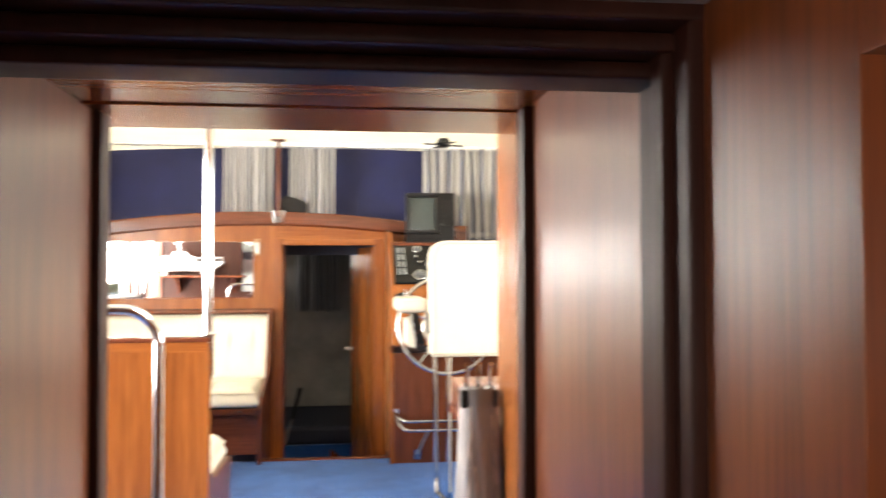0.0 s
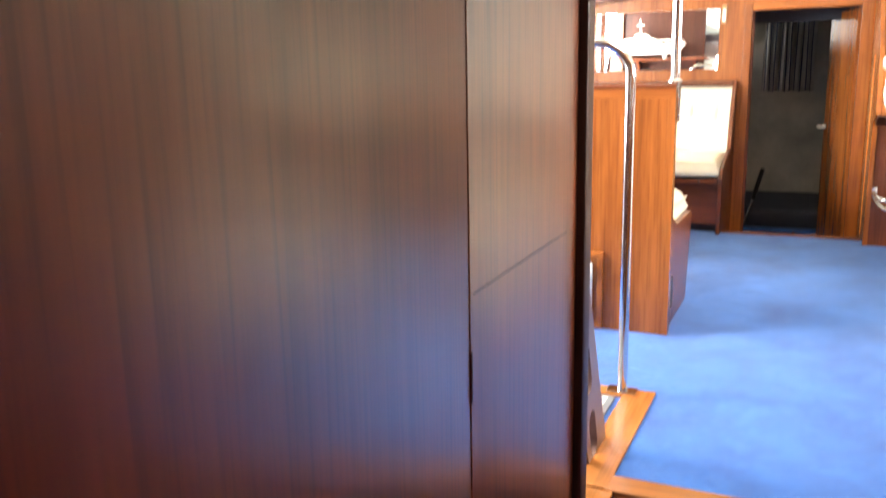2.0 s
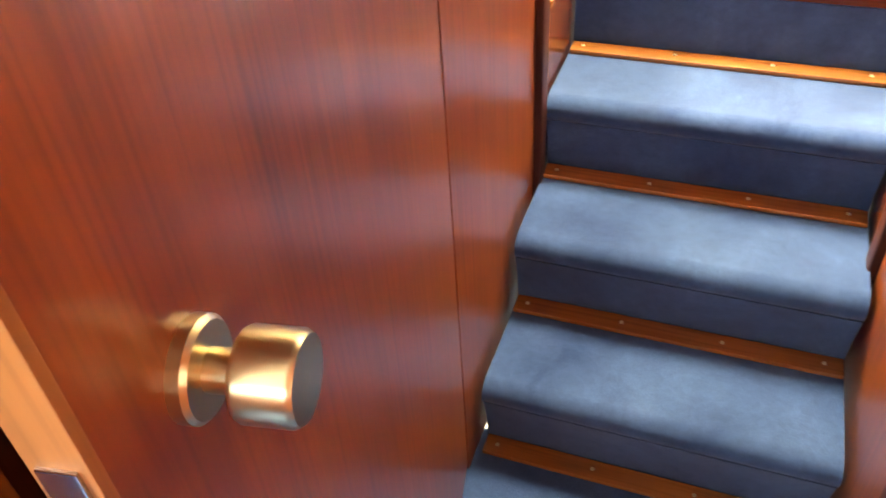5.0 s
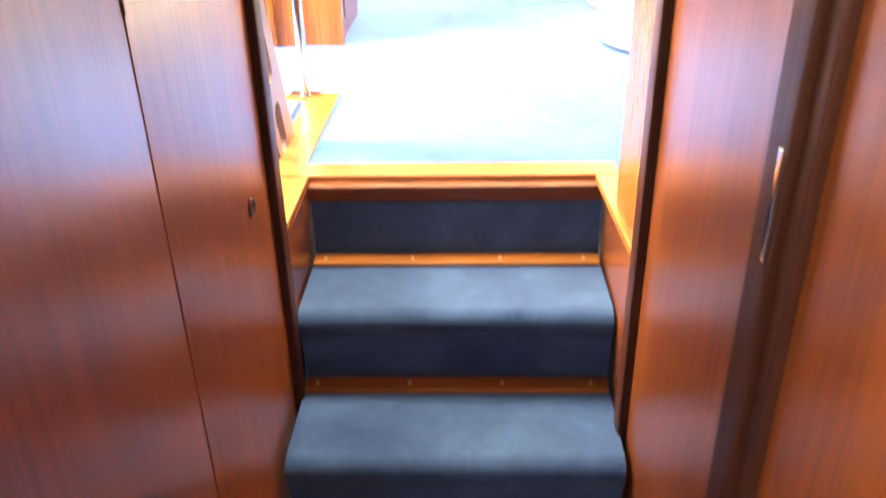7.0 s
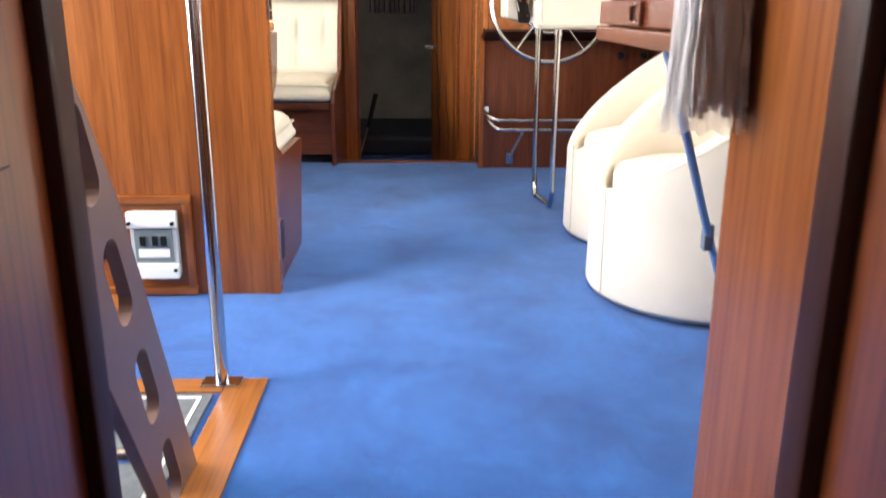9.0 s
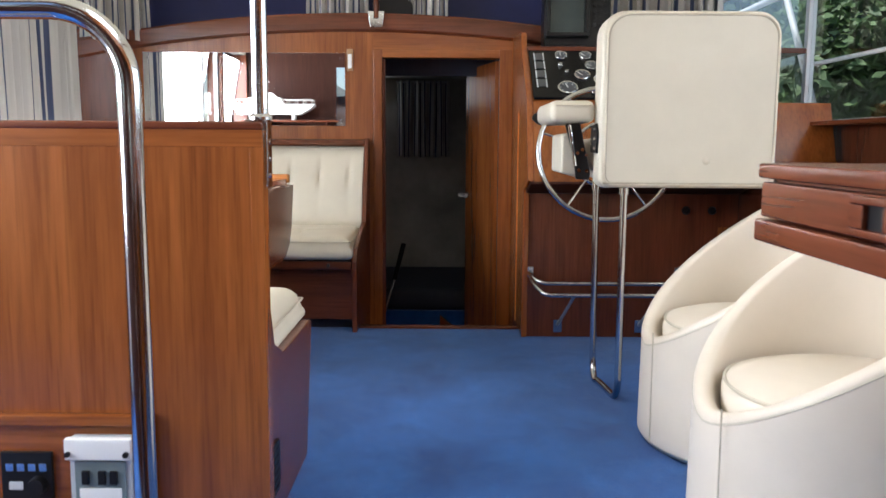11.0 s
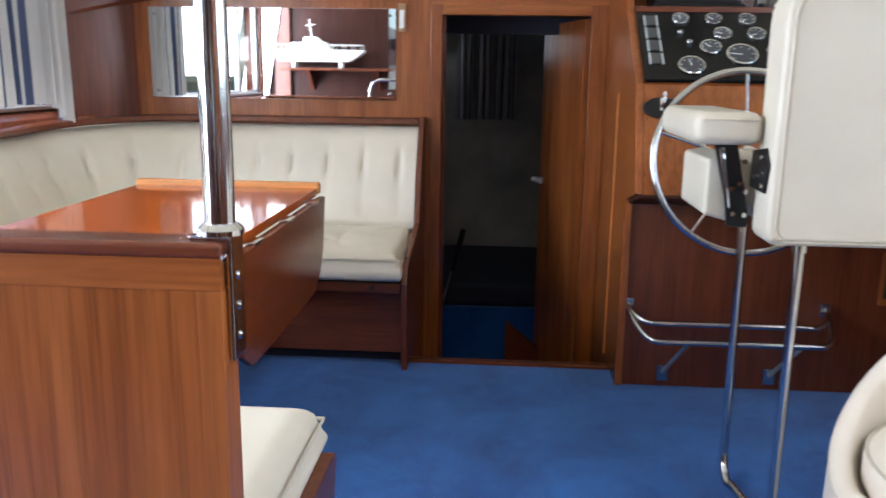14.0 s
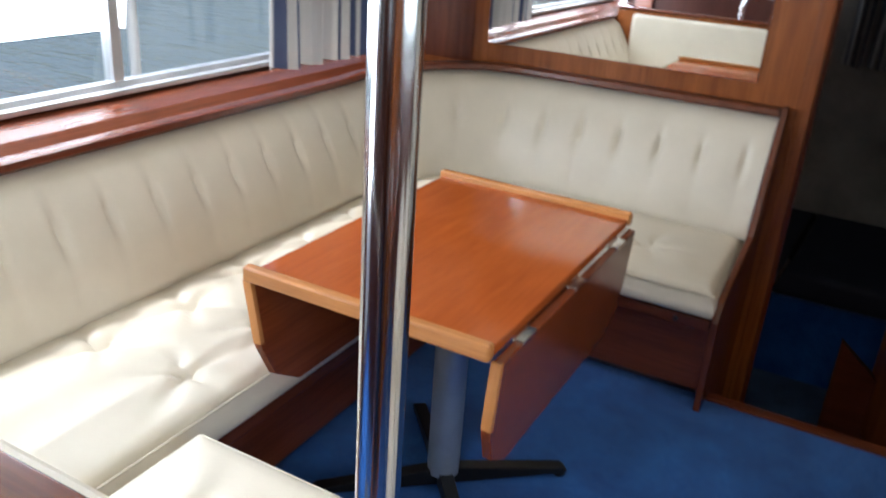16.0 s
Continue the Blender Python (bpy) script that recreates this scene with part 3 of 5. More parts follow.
def coaming_mesh():
    bm = bmesh.new()
    n, rows = 40, []
    for i in range(n + 1):
        x = -2.05 + 2.95 * i / n
        q = (x + 0.52) / 0.95
        top = 1.592 - 0.058 * q * q
        y = 4.03
        prof = [(y, top - 0.098), (y - 0.012, top - 0.085), (y - 0.012, top - 0.012), (y - 0.002, top), (y + 0.06, top), (y + 0.45, top - 0.02), (y + 0.45, top - 0.05), (y + 0.05, top - 0.098)]
        rows.append([bm.verts.new((x, *p)) for p in prof])
    for a, c in zip(rows, rows[1:]):
        for k in range(len(a)):
            kk = (k + 1) % len(a)
            bm.faces.new((a[k], a[kk], c[kk], c[k]))
    bm.faces.new(rows[0])
    bm.faces.new(rows[-1][::-1])
    bmesh.ops.recalc_face_normals(bm, faces=bm.faces[:])
    return bm


solid("coaming", coaming_mesh(), MAHOG_X, "arched varnished mahogany coaming under the windscreen", "trim")

# windscreen with blue canvas covers outside
wind = thing("windscreen", "windscreen darkened by blue canvas covers outside", "window")
wind["kind"] = "structure"
for a, c in ((-2.2, 1.46),):
    part("cover", prism([(4.24, 1.45), (4.44, 2.12), (4.45, 2.12), (4.25, 1.45)], "x", a, c), COVER, wind, "dark blue canvas cover")
part("head_trim", prism([(4.08, 2.055), (4.08, 2.085), (4.12, 2.095), (4.15, 2.055)], "x", -2.1, 1.7, 0.003), PAINTW, wind)
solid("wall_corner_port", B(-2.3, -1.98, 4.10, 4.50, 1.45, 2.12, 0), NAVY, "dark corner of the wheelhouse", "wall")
solid("wall_corner_starboard", B(1.46, 1.49, 4.22, 4.50, 1.0, 2.12, 0), ALU, "light corner of the wheelhouse", "wall")
solid("wall_forward_top", B(-2.4, 1.46, 4.47, 4.51, 1.3, 2.14, 0), NAVY, "dark outer cover beyond the windscreen", "wall")

# ---- forward cabin seen through the companionway ----
solid("floor_forward_cabin", B(-1.2, 1.2, 3.5, 6.6, -0.75, -0.70, 0), STAIRC, "blue carpet of the forward cabin", "carpet")
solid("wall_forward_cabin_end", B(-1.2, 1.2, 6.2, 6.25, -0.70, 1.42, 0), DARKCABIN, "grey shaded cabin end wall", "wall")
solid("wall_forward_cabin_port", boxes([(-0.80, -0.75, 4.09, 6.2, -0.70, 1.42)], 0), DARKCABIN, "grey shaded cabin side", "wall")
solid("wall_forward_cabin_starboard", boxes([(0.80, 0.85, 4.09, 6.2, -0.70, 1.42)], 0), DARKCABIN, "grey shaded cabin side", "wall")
for nm, xa, xb in (("panel_well_port", -0.53, -0.468), ("panel_well_starboard", 0.312, 0.37)):
    solid(nm, B(xa, xb, 3.50, 4.039, -0.70, -0.001, 0), MAHOG_Y, "mahogany side of the companionway well", "panel")
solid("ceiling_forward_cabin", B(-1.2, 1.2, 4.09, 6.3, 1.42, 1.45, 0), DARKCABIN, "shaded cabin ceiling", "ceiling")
solid("floor_step_forward", B(-0.49, 0.32, 3.46, 3.50, -0.70, -0.002, 0), MAHOG_X, "dark step face below the sill", "step")
cabin_panel = thing("locker_panel", "dark reddish wooden locker panel low in the cabin", "locker", at=(0.02, 4.6, -0.70))
part("body", prism([(-0.10, 0.0), (0.75, 0.0), (0.75, 0.26), (0.12, 0.34), (-0.10, 0.52)], "y", 0.0, 0.05, 0.004), MAHOG_X, cabin_panel)
bunk = thing("bunk", "grey covered bunk in the forward cabin", "bunk", at=(-0.70, 5.1, -0.70))
part("base", B(0.0, 1.5, 0.0, 1.1, 0.0, 0.45, 0.01), CARPET, bunk, "blue carpeted bunk front")
part("mattress", B(0.0, 1.5, 0.0, 1.1, 0.45, 0.60, 0.04, 3), NAVY, bunk)
cane = thing("boat_hook", "thin silver boat hook with black grip leaning in the cabin", "boat hook", at=(-0.405, 5.06, 0.0))
part("rod", tube([(-0.17, -0.12, -0.69), (-0.04, 0.0, -0.20), (0.01, 0.03, -0.02)], 0.008, 10), CHROME, cane)
part("grip", tube([(0.008, 0.028, -0.03), (0.07, 0.05, 0.22)], 0.017, 10), BLACK, cane)

fdoor = thing("door_forward", "varnished teak companionway door swung into the forward cabin", "door", at=(DX1 - 0.004, BY + 0.075, 0))
fdoor.rotation_euler = (0, 0, radians(104))
part("leaf", B(0.0, 0.60, -0.014, 0.014, -0.60, DZ - 0.006, 0.002), TEAK, fdoor)
hd = part("handle", tube([(0.545, 0.012, 0.584), (0.545, 0.045, 0.584), (0.535, 0.055, 0.584), (0.44, 0.055, 0.584)], 0.010, 12), ALU, fdoor, "satin metal lever handle")
part("handle_end", lathe([(0.013, 0.05), (0.015, 0.06), (0.010, 0.072)], 14, (0.545, 0, 0.584), "y"), ALU, hd)
part("handle_rose", lathe([(0.02, 0.012), (0.02, 0.018)], 20, (0.545, 0, 0.584), "y"), CHROME, hd)

# ---- mirror, switch, rails ----
mir = thing("mirror", "frameless rectangular wall mirror screwed to the teak panel", "mirror", at=(-1.143, BY - 0.006, 1.187))
mir.rotation_euler = (radians(-0.2), 0, 0)
part("glass", B(-0.546, 0.546, -0.004, 0.004, -0.194, 0.194, 0.001), MIRROR, mir)
for x in (-0.52, 0.52):
    for z in (-0.165, 0.165):
        part("screw", lathe([(0.007, -0.008), (0.007, -0.004)], 12, (x, 0, z), "y"), CHROME, mir)
sw = thing("light_switch", "narrow cream wall switch beside the mirror", "switch", at=(-0.570, BY - 0.008, 1.345))
part("plate", B(-0.017, 0.017, -0.006, 0.006, -0.058, 0.058, 0.003), plain("switch_wood", (0.32, 0.17, 0.07), 0.4), sw)
part("rocker", B(-0.010, 0.010, -0.012, -0.005, -0.045, 0.03, 0.002), WHITE, sw)

# ---- settee ----
LEAN = 0.41


def settee_path():
    pts = [(-1.815, 1.32)]
    pts += [(-1.815, y) for y in np.linspace(1.4, 3.47, 60)]
    for i in range(1, 16):
        a = radians(180 - 90 * i / 15)
        pts.append((-1.815 + 0.36 + 0.36 * math.cos(a), 3.47 + 0.36 * math.sin(a)))
    pts += [(x, 3.83) for x in np.linspace(-1.42, -0.494, 40)]
    return [Vector(p) for p in pts]


def settee_back():
    pts = settee_path()
    dist = [0.0]
    for a, c in zip(pts, pts[1:]):
        dist.append(dist[-1] + (c - a).length)
    n, total, bm, rows = 330, dist[-1], bmesh.new(), []
    for i in range(n + 1):
        s = total * i / n
        k = max(j for j in range(len(dist)) if dist[j] <= s + 1e-9)
        k = min(k, len(pts) - 2)
        f = (s - dist[k]) / (dist[k + 1] - dist[k])
        p = pts[k].lerp(pts[k + 1], f)
        d = (pts[min(k + 2, len(pts) - 1)] - pts[max(k - 1, 0)]).normalized()
        out = Vector((-d.y, d.x))
        row = []
        m = 22
        for j in range(m + 1):
            v = j / m
            z = 0.455 + (0.405 + 0.035 * min(1.0, max(0.0, (p.y - 3.45) / 0.36))) * v
            cell = ((s + 0.03) / 0.158) % 1.0 - 0.5
            dent = math.exp(-((abs(cell) - 0.5) / 0.07) ** 2) * (0.0008 + 0.024 * math.exp(-((v - 0.60) / 0.10) ** 2))
            puff = 0.0035 * math.cos(cell * math.pi) * (1 - abs(2 * v - 1) ** 3)
            edge = 0.055 * max(0.0, (v - 0.86) / 0.14) ** 2 + 0.02 * max(0.0, (0.08 - v) / 0.08) ** 2
            lean = LEAN * (z - 0.455)
            off = lean - 0.03 * math.sin(math.pi * v) - puff + dent + edge
            row.append(bm.verts.new((p.x + out.x * off, p.y + out.y * off, z)))
        row.append(bm.verts.new((p.x + out.x * 0.245, p.y + out.y * 0.205, 0.88)))
        rows.append(row)
    for a, c in zip(rows, rows[1:]):
        for j in range(len(a) - 1):
            bm.faces.new((a[j], c[j], c[j + 1], a[j + 1]))
    bm.faces.new(rows[-1])
    bmesh.ops.recalc_face_normals(bm, faces=bm.faces[:])
    return bm


def cushion(x0, x1, y0, y1, z0, z1, buttons=(), r=0.045, crown=0.018, nu=60, nv=44):
    """A boxed cushion with a crowned, buttoned top."""
    bm = bmesh.new()
    rows = []
    ns = 8
    for i in range(nu + 1):
        row = []
        for j in range(nv + 1):
            x, y = x0 + (x1 - x0) * i / nu, y0 + (y1 - y0) * j / nv
            e = min(x - x0, x1 - x, y - y0, y1 - y)
            h = z1 + crown * min(1.0, e / 0.16) - (r * (1 - math.sqrt(max(0.0, 1 - (1 - min(1.0, e / r)) ** 2))) if e < r else 0)
            for bx, by in buttons:
                d2 = math.hypot(x - bx, y - by)
                ang = math.atan2(y - by, x - bx)
                h -= 0.028 * math.exp(-(d2 / 0.030) ** 2) + 0.019 * math.exp(-(d2 / 0.12) ** 2) * (0.5 + 0.5 * math.cos(5 * ang + bx * 9)) ** 3
            row.append(bm.verts.new((x, y, h)))
        rows.append(row)
    for i in range(nu):
        for j in range(nv):
            bm.faces.new((rows[i][j], rows[i + 1][j], rows[i + 1][j + 1], rows[i][j + 1]))
    rim = [rows[i][0] for i in range(nu + 1)] + [rows[nu][j] for j in range(1, nv + 1)] + [rows[i][nv] for i in range(nu - 1, -1, -1)] + [rows[0][j] for j in range(nv - 1, 0, -1)]
    prev = rim
    for k in range(1, ns + 1):
        f = k / ns
        ring = []
        cx, cy = (x0 + x1) / 2, (y0 + y1) / 2
        for v in rim:
            bulge = 0.008 * math.sin(math.pi * f) - (0.012 * max(0, (f - 0.8) / 0.2) ** 2)
            ox = bulge * (1 if v.co.x > cx else -1) if abs(v.co.x - x0) < 1e-4 or abs(v.co.x - x1) < 1e-4 else 0
            oy = bulge * (1 if v.co.y > cy else -1) if abs(v.co.y - y0) < 1e-4 or abs(v.co.y - y1) < 1e-4 else 0
            ring.append(bm.verts.new((v.co.x + ox, v.co.y + oy, v.co.z + (z0 - v.co.z) * f)))
        for a in range(len(rim)):
            c = (a + 1) % len(rim)
            bm.faces.new((prev[a], ring[a], ring[c], prev[c]))
        prev = ring
    bm.faces.new(prev[::-1])
    bmesh.ops.recalc_face_normals(bm, faces=bm.faces[:])
    return bm


def piping(x0, x1, y0, y1, z, r=0.004):
    return tube([(x0, y0, z), (x1, y0, z), (x1, y1, z), (x0, y1, z)], r, 6, closed=True)


settee = thing("corner_settee", "cream buttoned vinyl corner settee on a mahogany base", "settee")
part("backrest", settee_back(), VINYL, settee, "deep-buttoned cream backrest", smooth=70)
sb = [(-1.72 + 0.02 * (i % 2), 2.03 + 0.28 * i) for i in range(6)] + [(-1.47, 2.06 + 0.28 * i) for i in range(6)]
seat1 = part("seat_cushion", cushion(-1.97, -1.33, 1.30, 3.90, 0.345, 0.455, sb, nv=150, nu=70), VINYL, settee, "long buttoned seat cushion", smooth=70)
part("piping", piping(-1.967, -1.328, 1.31, 3.89, 0.437), PIPING, seat1)
seat2 = part("seat_cushion", cushion(-1.325, -0.493, 3.33, 3.95, 0.352, 0.455, [(-0.78, 3.56), (-1.08, 3.56)]), VINYL, settee, smooth=70)
part("piping", piping(-1.32, -0.491, 3.328, 3.94, 0.437), PIPING, seat2)
part("base_rail", B(-1.33, -0.492, 3.345, 3.385, 0.305, 0.345, 0.006), MAHOG_X, settee)
part("base_front", B(-1.33, -0.492, 3.40, 3.425, 0.055, 0.305, 0.002), MAHOG_X, settee)
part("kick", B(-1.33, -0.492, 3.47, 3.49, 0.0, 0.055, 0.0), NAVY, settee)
part("base_rail", B(-1.37, -1.335, 1.35, 3.40, 0.305, 0.345, 0.006), MAHOG_Y, settee)
part("base_front", B(-1.40, -1.38, 1.35, 3.40, 0.09, 0.305, 0.002), MAHOG_Y, settee)
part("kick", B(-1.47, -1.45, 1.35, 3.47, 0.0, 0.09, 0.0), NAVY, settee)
part("end_panel", prism([(3.354, 0.0), (3.345, 0.34), (3.385, 0.40), (3.80, 0.49), (3.985, 0.925), (BY - 0.003, 0.925), (BY - 0.003, 0.0)], "x", -0.490, -0.466, 0.004), MAHOG, settee, "shaped mahogany end panel")
part("catch", lathe([(0.008, 3.335), (0.008, 3.346)], 12, (-0.60, 0, 0.325), "y"), BLACK, settee)


def cap_rail():
    pts = settee_path()
    bm, rows = bmesh.new(), []
    for k, p in enumerate(pts):
        d = (pts[min(k + 1, len(pts) - 1)] - pts[max(k - 1, 0)]).normalized()
        out = Vector((-d.y, d.x))
        prof = [(0.168, 0.888), (0.158, 0.898), (0.163, 0.914), (0.178, 0.92), (0.205, 0.92), (0.205, 0.888)]
        drop = 0.035 * (1 - min(1.0, max(0.0, (p.y - 3.45) / 0.36)))
        rows.append([bm.verts.new((p.x + out.x * o, p.y + out.y * o, z - drop)) for o, z in prof])
    for a, c in zip(rows, rows[1:]):
        for j in range(len(a)):
            jj = (j + 1) % len(a)
            bm.faces.new((a[j], a[jj], c[jj], c[j]))
    bm.faces.new(rows[0])
    bm.faces.new(rows[-1][::-1])
    bmesh.ops.recalc_face_normals(bm, faces=bm.faces[:])
    return bm


part("cap_rail", cap_rail(), MAHOG_Y, settee, "mahogany capping above the backrest")

# ---- partition with bench ----
bench = thing("bench_partition", "tall teak bench back dividing dinette from the entrance", "bench")
part("back_panel", B(-1.98, -0.432, 1.255, 1.302, 0.0, 0.915, 0.003), TEAK, bench)
part("cap", B(-1.98, -0.429, 1.2525, 1.307, 0.920, 0.938, 0.006, 3), MAHOG_X, bench, "rounded mahogany cap")
part("top_rail", B(-1.98, -0.4305, 1.2535, 1.262, 0.885, 0.921, 0.0015), TEAK_X, bench)
part("edge_stile", B(-0.458, -0.4305, 1.2537, 1.3025, 0.0, 0.885, 0.0015), TEAK, bench)
part("end_panel", prism([(1.290, 0.0), (1.81, 0.0), (1.915, 0.37), (1.895, 0.38), (1.50, 0.385), (1.40, 0.43), (1.335, 0.60), (1.318, 0.91), (1.290, 0.91)], "x", -0.472, -0.444, 0.003), MAHOG, bench, "shaped mahogany bench end")
part("front", B(-1.28, -0.473, 1.78, 1.80, 0.08, 0.355, 0.002), MAHOG_X, bench)
part("seat_board", B(-1.28, -0.473, 1.31, 1.86, 0.355, 0.375, 0.003), MAHOG_X, bench)
seatb = part("seat_cushion", cushion(-1.29, -0.474, 1.33, 1.925, 0.375, 0.474, [(-0.75, 1.64), (-1.05, 1.64)], r=0.06), VINYL, bench, "thick cream vinyl seat cushion", smooth=70)
part("piping", piping(-1.287, -0.472, 1.335, 1.927, 0.437), PIPING, seatb)
part("bench_backrest", B(-1.86, -0.50, 1.31, 1.36, 0.47, 0.90, 0.03, 4), VINYL, bench, "cream bench backrest")
vent = part("speaker_outlet", B(-0.4445, -0.438, 1.305, 1.405, 0.075, 0.20, 0.004), BLACK, bench, "black ventilation grille")
for i in range(6):
    part("slat", B(-0.4385, -0.4355, 1.315, 1.395, 0.088 + 0.018 * i, 0.097 + 0.018 * i, 0.001), BLACK, vent)

# switch niche in the partition
niche = thing("switch_niche", "framed niche in the teak partition with breaker box", "electrical panel")
part("back", B(-1.10, -0.70, 1.2495, 1.2545, 0.03, 0.285, 0.0), TEAK_X, niche)
for r in ((-1.12, -0.675, 1.232, 1.256, 0.285, 0.31), (-1.12, -0.675, 1.232, 1.256, 0.005, 0.03)):
    part("frame", B(*r, 0.005), TEAK_X, niche)
for r in ((-0.70, -0.675, 1.231, 1.2555, 0.0295, 0.2855), (-1.12, -1.095, 1.231, 1.2555, 0.0295, 0.2855)):
    part("frame", B(*r, 0.005), TEAK, niche)
fuse = thing("breaker_box", "pale grey breaker box with open clear cover", "breaker box", at=(-0.785, 1.248, 0.165))
part("case", B(-0.068, 0.068, -0.03, 0.001, -0.095, 0.10, 0.006), GREY, fuse)
part("cover_top", B(-0.072, 0.072, -0.045, -0.025, 0.055, 0.103, 0.005), WHITE, fuse)
part("cover_base", B(-0.070, 0.070, -0.050, -0.025, -0.098, -0.055, 0.005), WHITE, fuse)
part("window", B(-0.055, 0.055, -0.034, -0.0295, -0.05, 0.05, 0.002), plain("smoked_cover", (0.16, 0.2, 0.2), 0.2), fuse)
for x in (-0.03, 0.005, 0.03):
    part("breaker", B(x - 0.008, x + 0.008, -0.042, -0.033, 0.0, 0.03, 0.002), BLACK, fuse)
part("rail", B(-0.045, 0.045, -0.037, -0.033, -0.035, -0.01, 0.001), WHITE, fuse)
for x in (-0.062, 0.062):
    for z in (0.07, -0.07):
        part("screw", lathe([(0.006, -0.053), (0.006, -0.044)], 10, (x, 0, z), "y"), BLACK, fuse)
gauge = thing("battery_panel", "black switch panel with chrome labels", "switch panel", at=(-0.955, 1.248, 0.17))
part("plate", B(-0.058, 0.055, -0.010, 0.001, -0.055, 0.055, 0.004), BLACK, gauge)
for i in range(4):
    part("label_bar", B(-0.045 + 0.024 * i, -0.028 + 0.024 * i, -0.0125, -0.0095, 0.012, 0.03, 0.001), CHROME, gauge)
part("knob", lathe([(0.018, -0.03), (0.02, -0.01)], 20, (0.025, 0, -0.018), "y"), BLACK, gauge)
part("label_bar", B(-0.04, -0.01, -0.0125, -0.0095, -0.03, -0.012, 0.001), GREY, gauge)

# chrome post on the partition and its bracket
post = thing("grab_post", "polished chrome grab post rising from the partition to the ceiling", "grab post")
part("tube", tube([(-0.441, 1.291, 0.938), (-0.441, 1.291, 2.10)], 0.017, 24), CHROME, post)
br = part("bracket_top", B(-0.470, -0.425, 1.268, 1.314, 0.938, 0.943, 0.002), CHROME, post)
part("bracket_side", B(-0.4295, -0.4225, 1.270, 1.312, 0.80, 0.942, 0.002), CHROME, post)
for z in (0.825, 0.86, 0.895):
    part("bolt", lathe([(0.0048, 0.0), (0.0045, 0.0025)], 12, (-0.4225, 1.291, z), "x"), CHROME, post)
part("collar", lathe([(0.026, 0.942), (0.026, 0.948), (0.02, 0.954), (0.0175, 0.955)], 24, (-0.441, 1.291, 0)), CHROME, post)

# handrail at the hatch
rail = thing("stair_handrail", "bent chrome tube handrail standing on the hatch frame", "handrail")
pts = [(-0.462, 0.625, 0.01), (-0.462, 0.625, 0.965)] + arc((-0.562, 0.625, 0.965), 0.10, 8, 90, 10)
pts += [(-0.75, 0.625, 1.065), (-1.15, 0.625, 1.065)] + arc((-1.15, 0.625, 0.965), 0.10, 90, 180, 8) + [(-1.25, 0.625, 0.01)]
part("tube", tube(pts, 0.0155, 16), CHROME, rail)
for x in (-0.462, -1.25):
    part("base_plate", B(x - 0.045, x + 0.045, 0.60, 0.65, 0.006, 0.014, 0.002), CHROME, rail)

# hatch frame, mat, side ladder
hatch = thing("hatch_frame", "light varnished wooden frame round the floor hatch", "hatch frame")
part("frame_side", B(-0.455, -0.362, 0.0, 0.655, -0.012, 0.007, 0.004), TRIMW_Y, hatch)
part("frame_front", B(-1.35, -0.455, 0.585, 0.655, -0.012, 0.007, 0.004), TRIMW, hatch)
mt = thing("door_mat", "grey ribbed mat with a pale border line in the hatch", "mat", at=(0, 0, 0.001))
part("pad", B(-1.2, -0.470, 0.03, 0.572, 0.0, 0.008, 0.003), RUBBER, mt)
part("border", boxes([(-1.18, -0.49, 0.545, 0.553, 0.008, 0.0095), (-0.498, -0.490, 0.05, 0.545, 0.008, 0.0095)], 0), MATLINE, mt)
step = thing("low_step", "low varnished wooden step at the foot of the partition", "step")
part("board", prism([(-1.30, 1.03), (-0.845, 1.03), (-0.865, 1.225), (-1.30, 1.225)], "z", 0.0, 0.012, 0.003), TRIMW, step)


def rounded_slot(cy, cz, ln, rad, tilt, n=8):
    d = Vector((math.sin(tilt), math.cos(tilt)))
    s = Vector((d.y, -d.x))
    out = []
    for sgn in (1, -1):
        for i in range(n + 1):
            a = math.pi * i / n
            p = Vector((cy, cz)) + sgn * d * ln / 2 + sgn * rad * (math.cos(a) * s + math.sin(a) * d)
            out.append(p)
    return out


def slotted_board(outline, slots, x0, x1):
    bm = bmesh.new()
    loops = []
    edges = []
    for loop in [outline] + slots:
        vs = [bm.verts.new((x0, p[0], p[1])) for p in loop]
        loops.append(vs)
        edges += [bm.edges.new((vs[i], vs[(i + 1) % len(vs)])) for i in range(len(vs))]
    bmesh.ops.triangle_fill(bm, use_beauty=True, use_dissolve=False, edges=edges)
    r = bmesh.ops.extrude_face_region(bm, geom=bm.faces[:])
    for v in r["geom"]:
        if isinstance(v, bmesh.types.BMVert):
            v.co.x = x1
    bmesh.ops.recalc_face_normals(bm, faces=bm.faces[:])
    return bm


ladder = thing("boarding_ladder", "brown painted ladder side with slotted grip holes leaning at the doorway", "ladder")
out_l = [(0.105, 0.008), (0.284, 0.008), (0.034, 0.577), (-0.042, 0.707), (-0.16, 0.88), (-0.27, 0.95), (-0.27, 0.70), (-0.011, 0.227)]
slots = [rounded_slot(0.143 - 0.07 * i, 0.075 + 0.193 * i, 0.085, 0.029, radians(-21)) for i in range(4)]
part("side_board", slotted_board(out_l, slots, -0.452, -0.432), LADDERM, ladder)
for i in range(3):
    part("rung", tube([(-0.452, 0.05 - 0.092 * i, 0.16 + 0.175 * i), (-0.62, 0.05 - 0.092 * i, 0.16 + 0.175 * i)], 0.012, 10), CHROME, ladder)

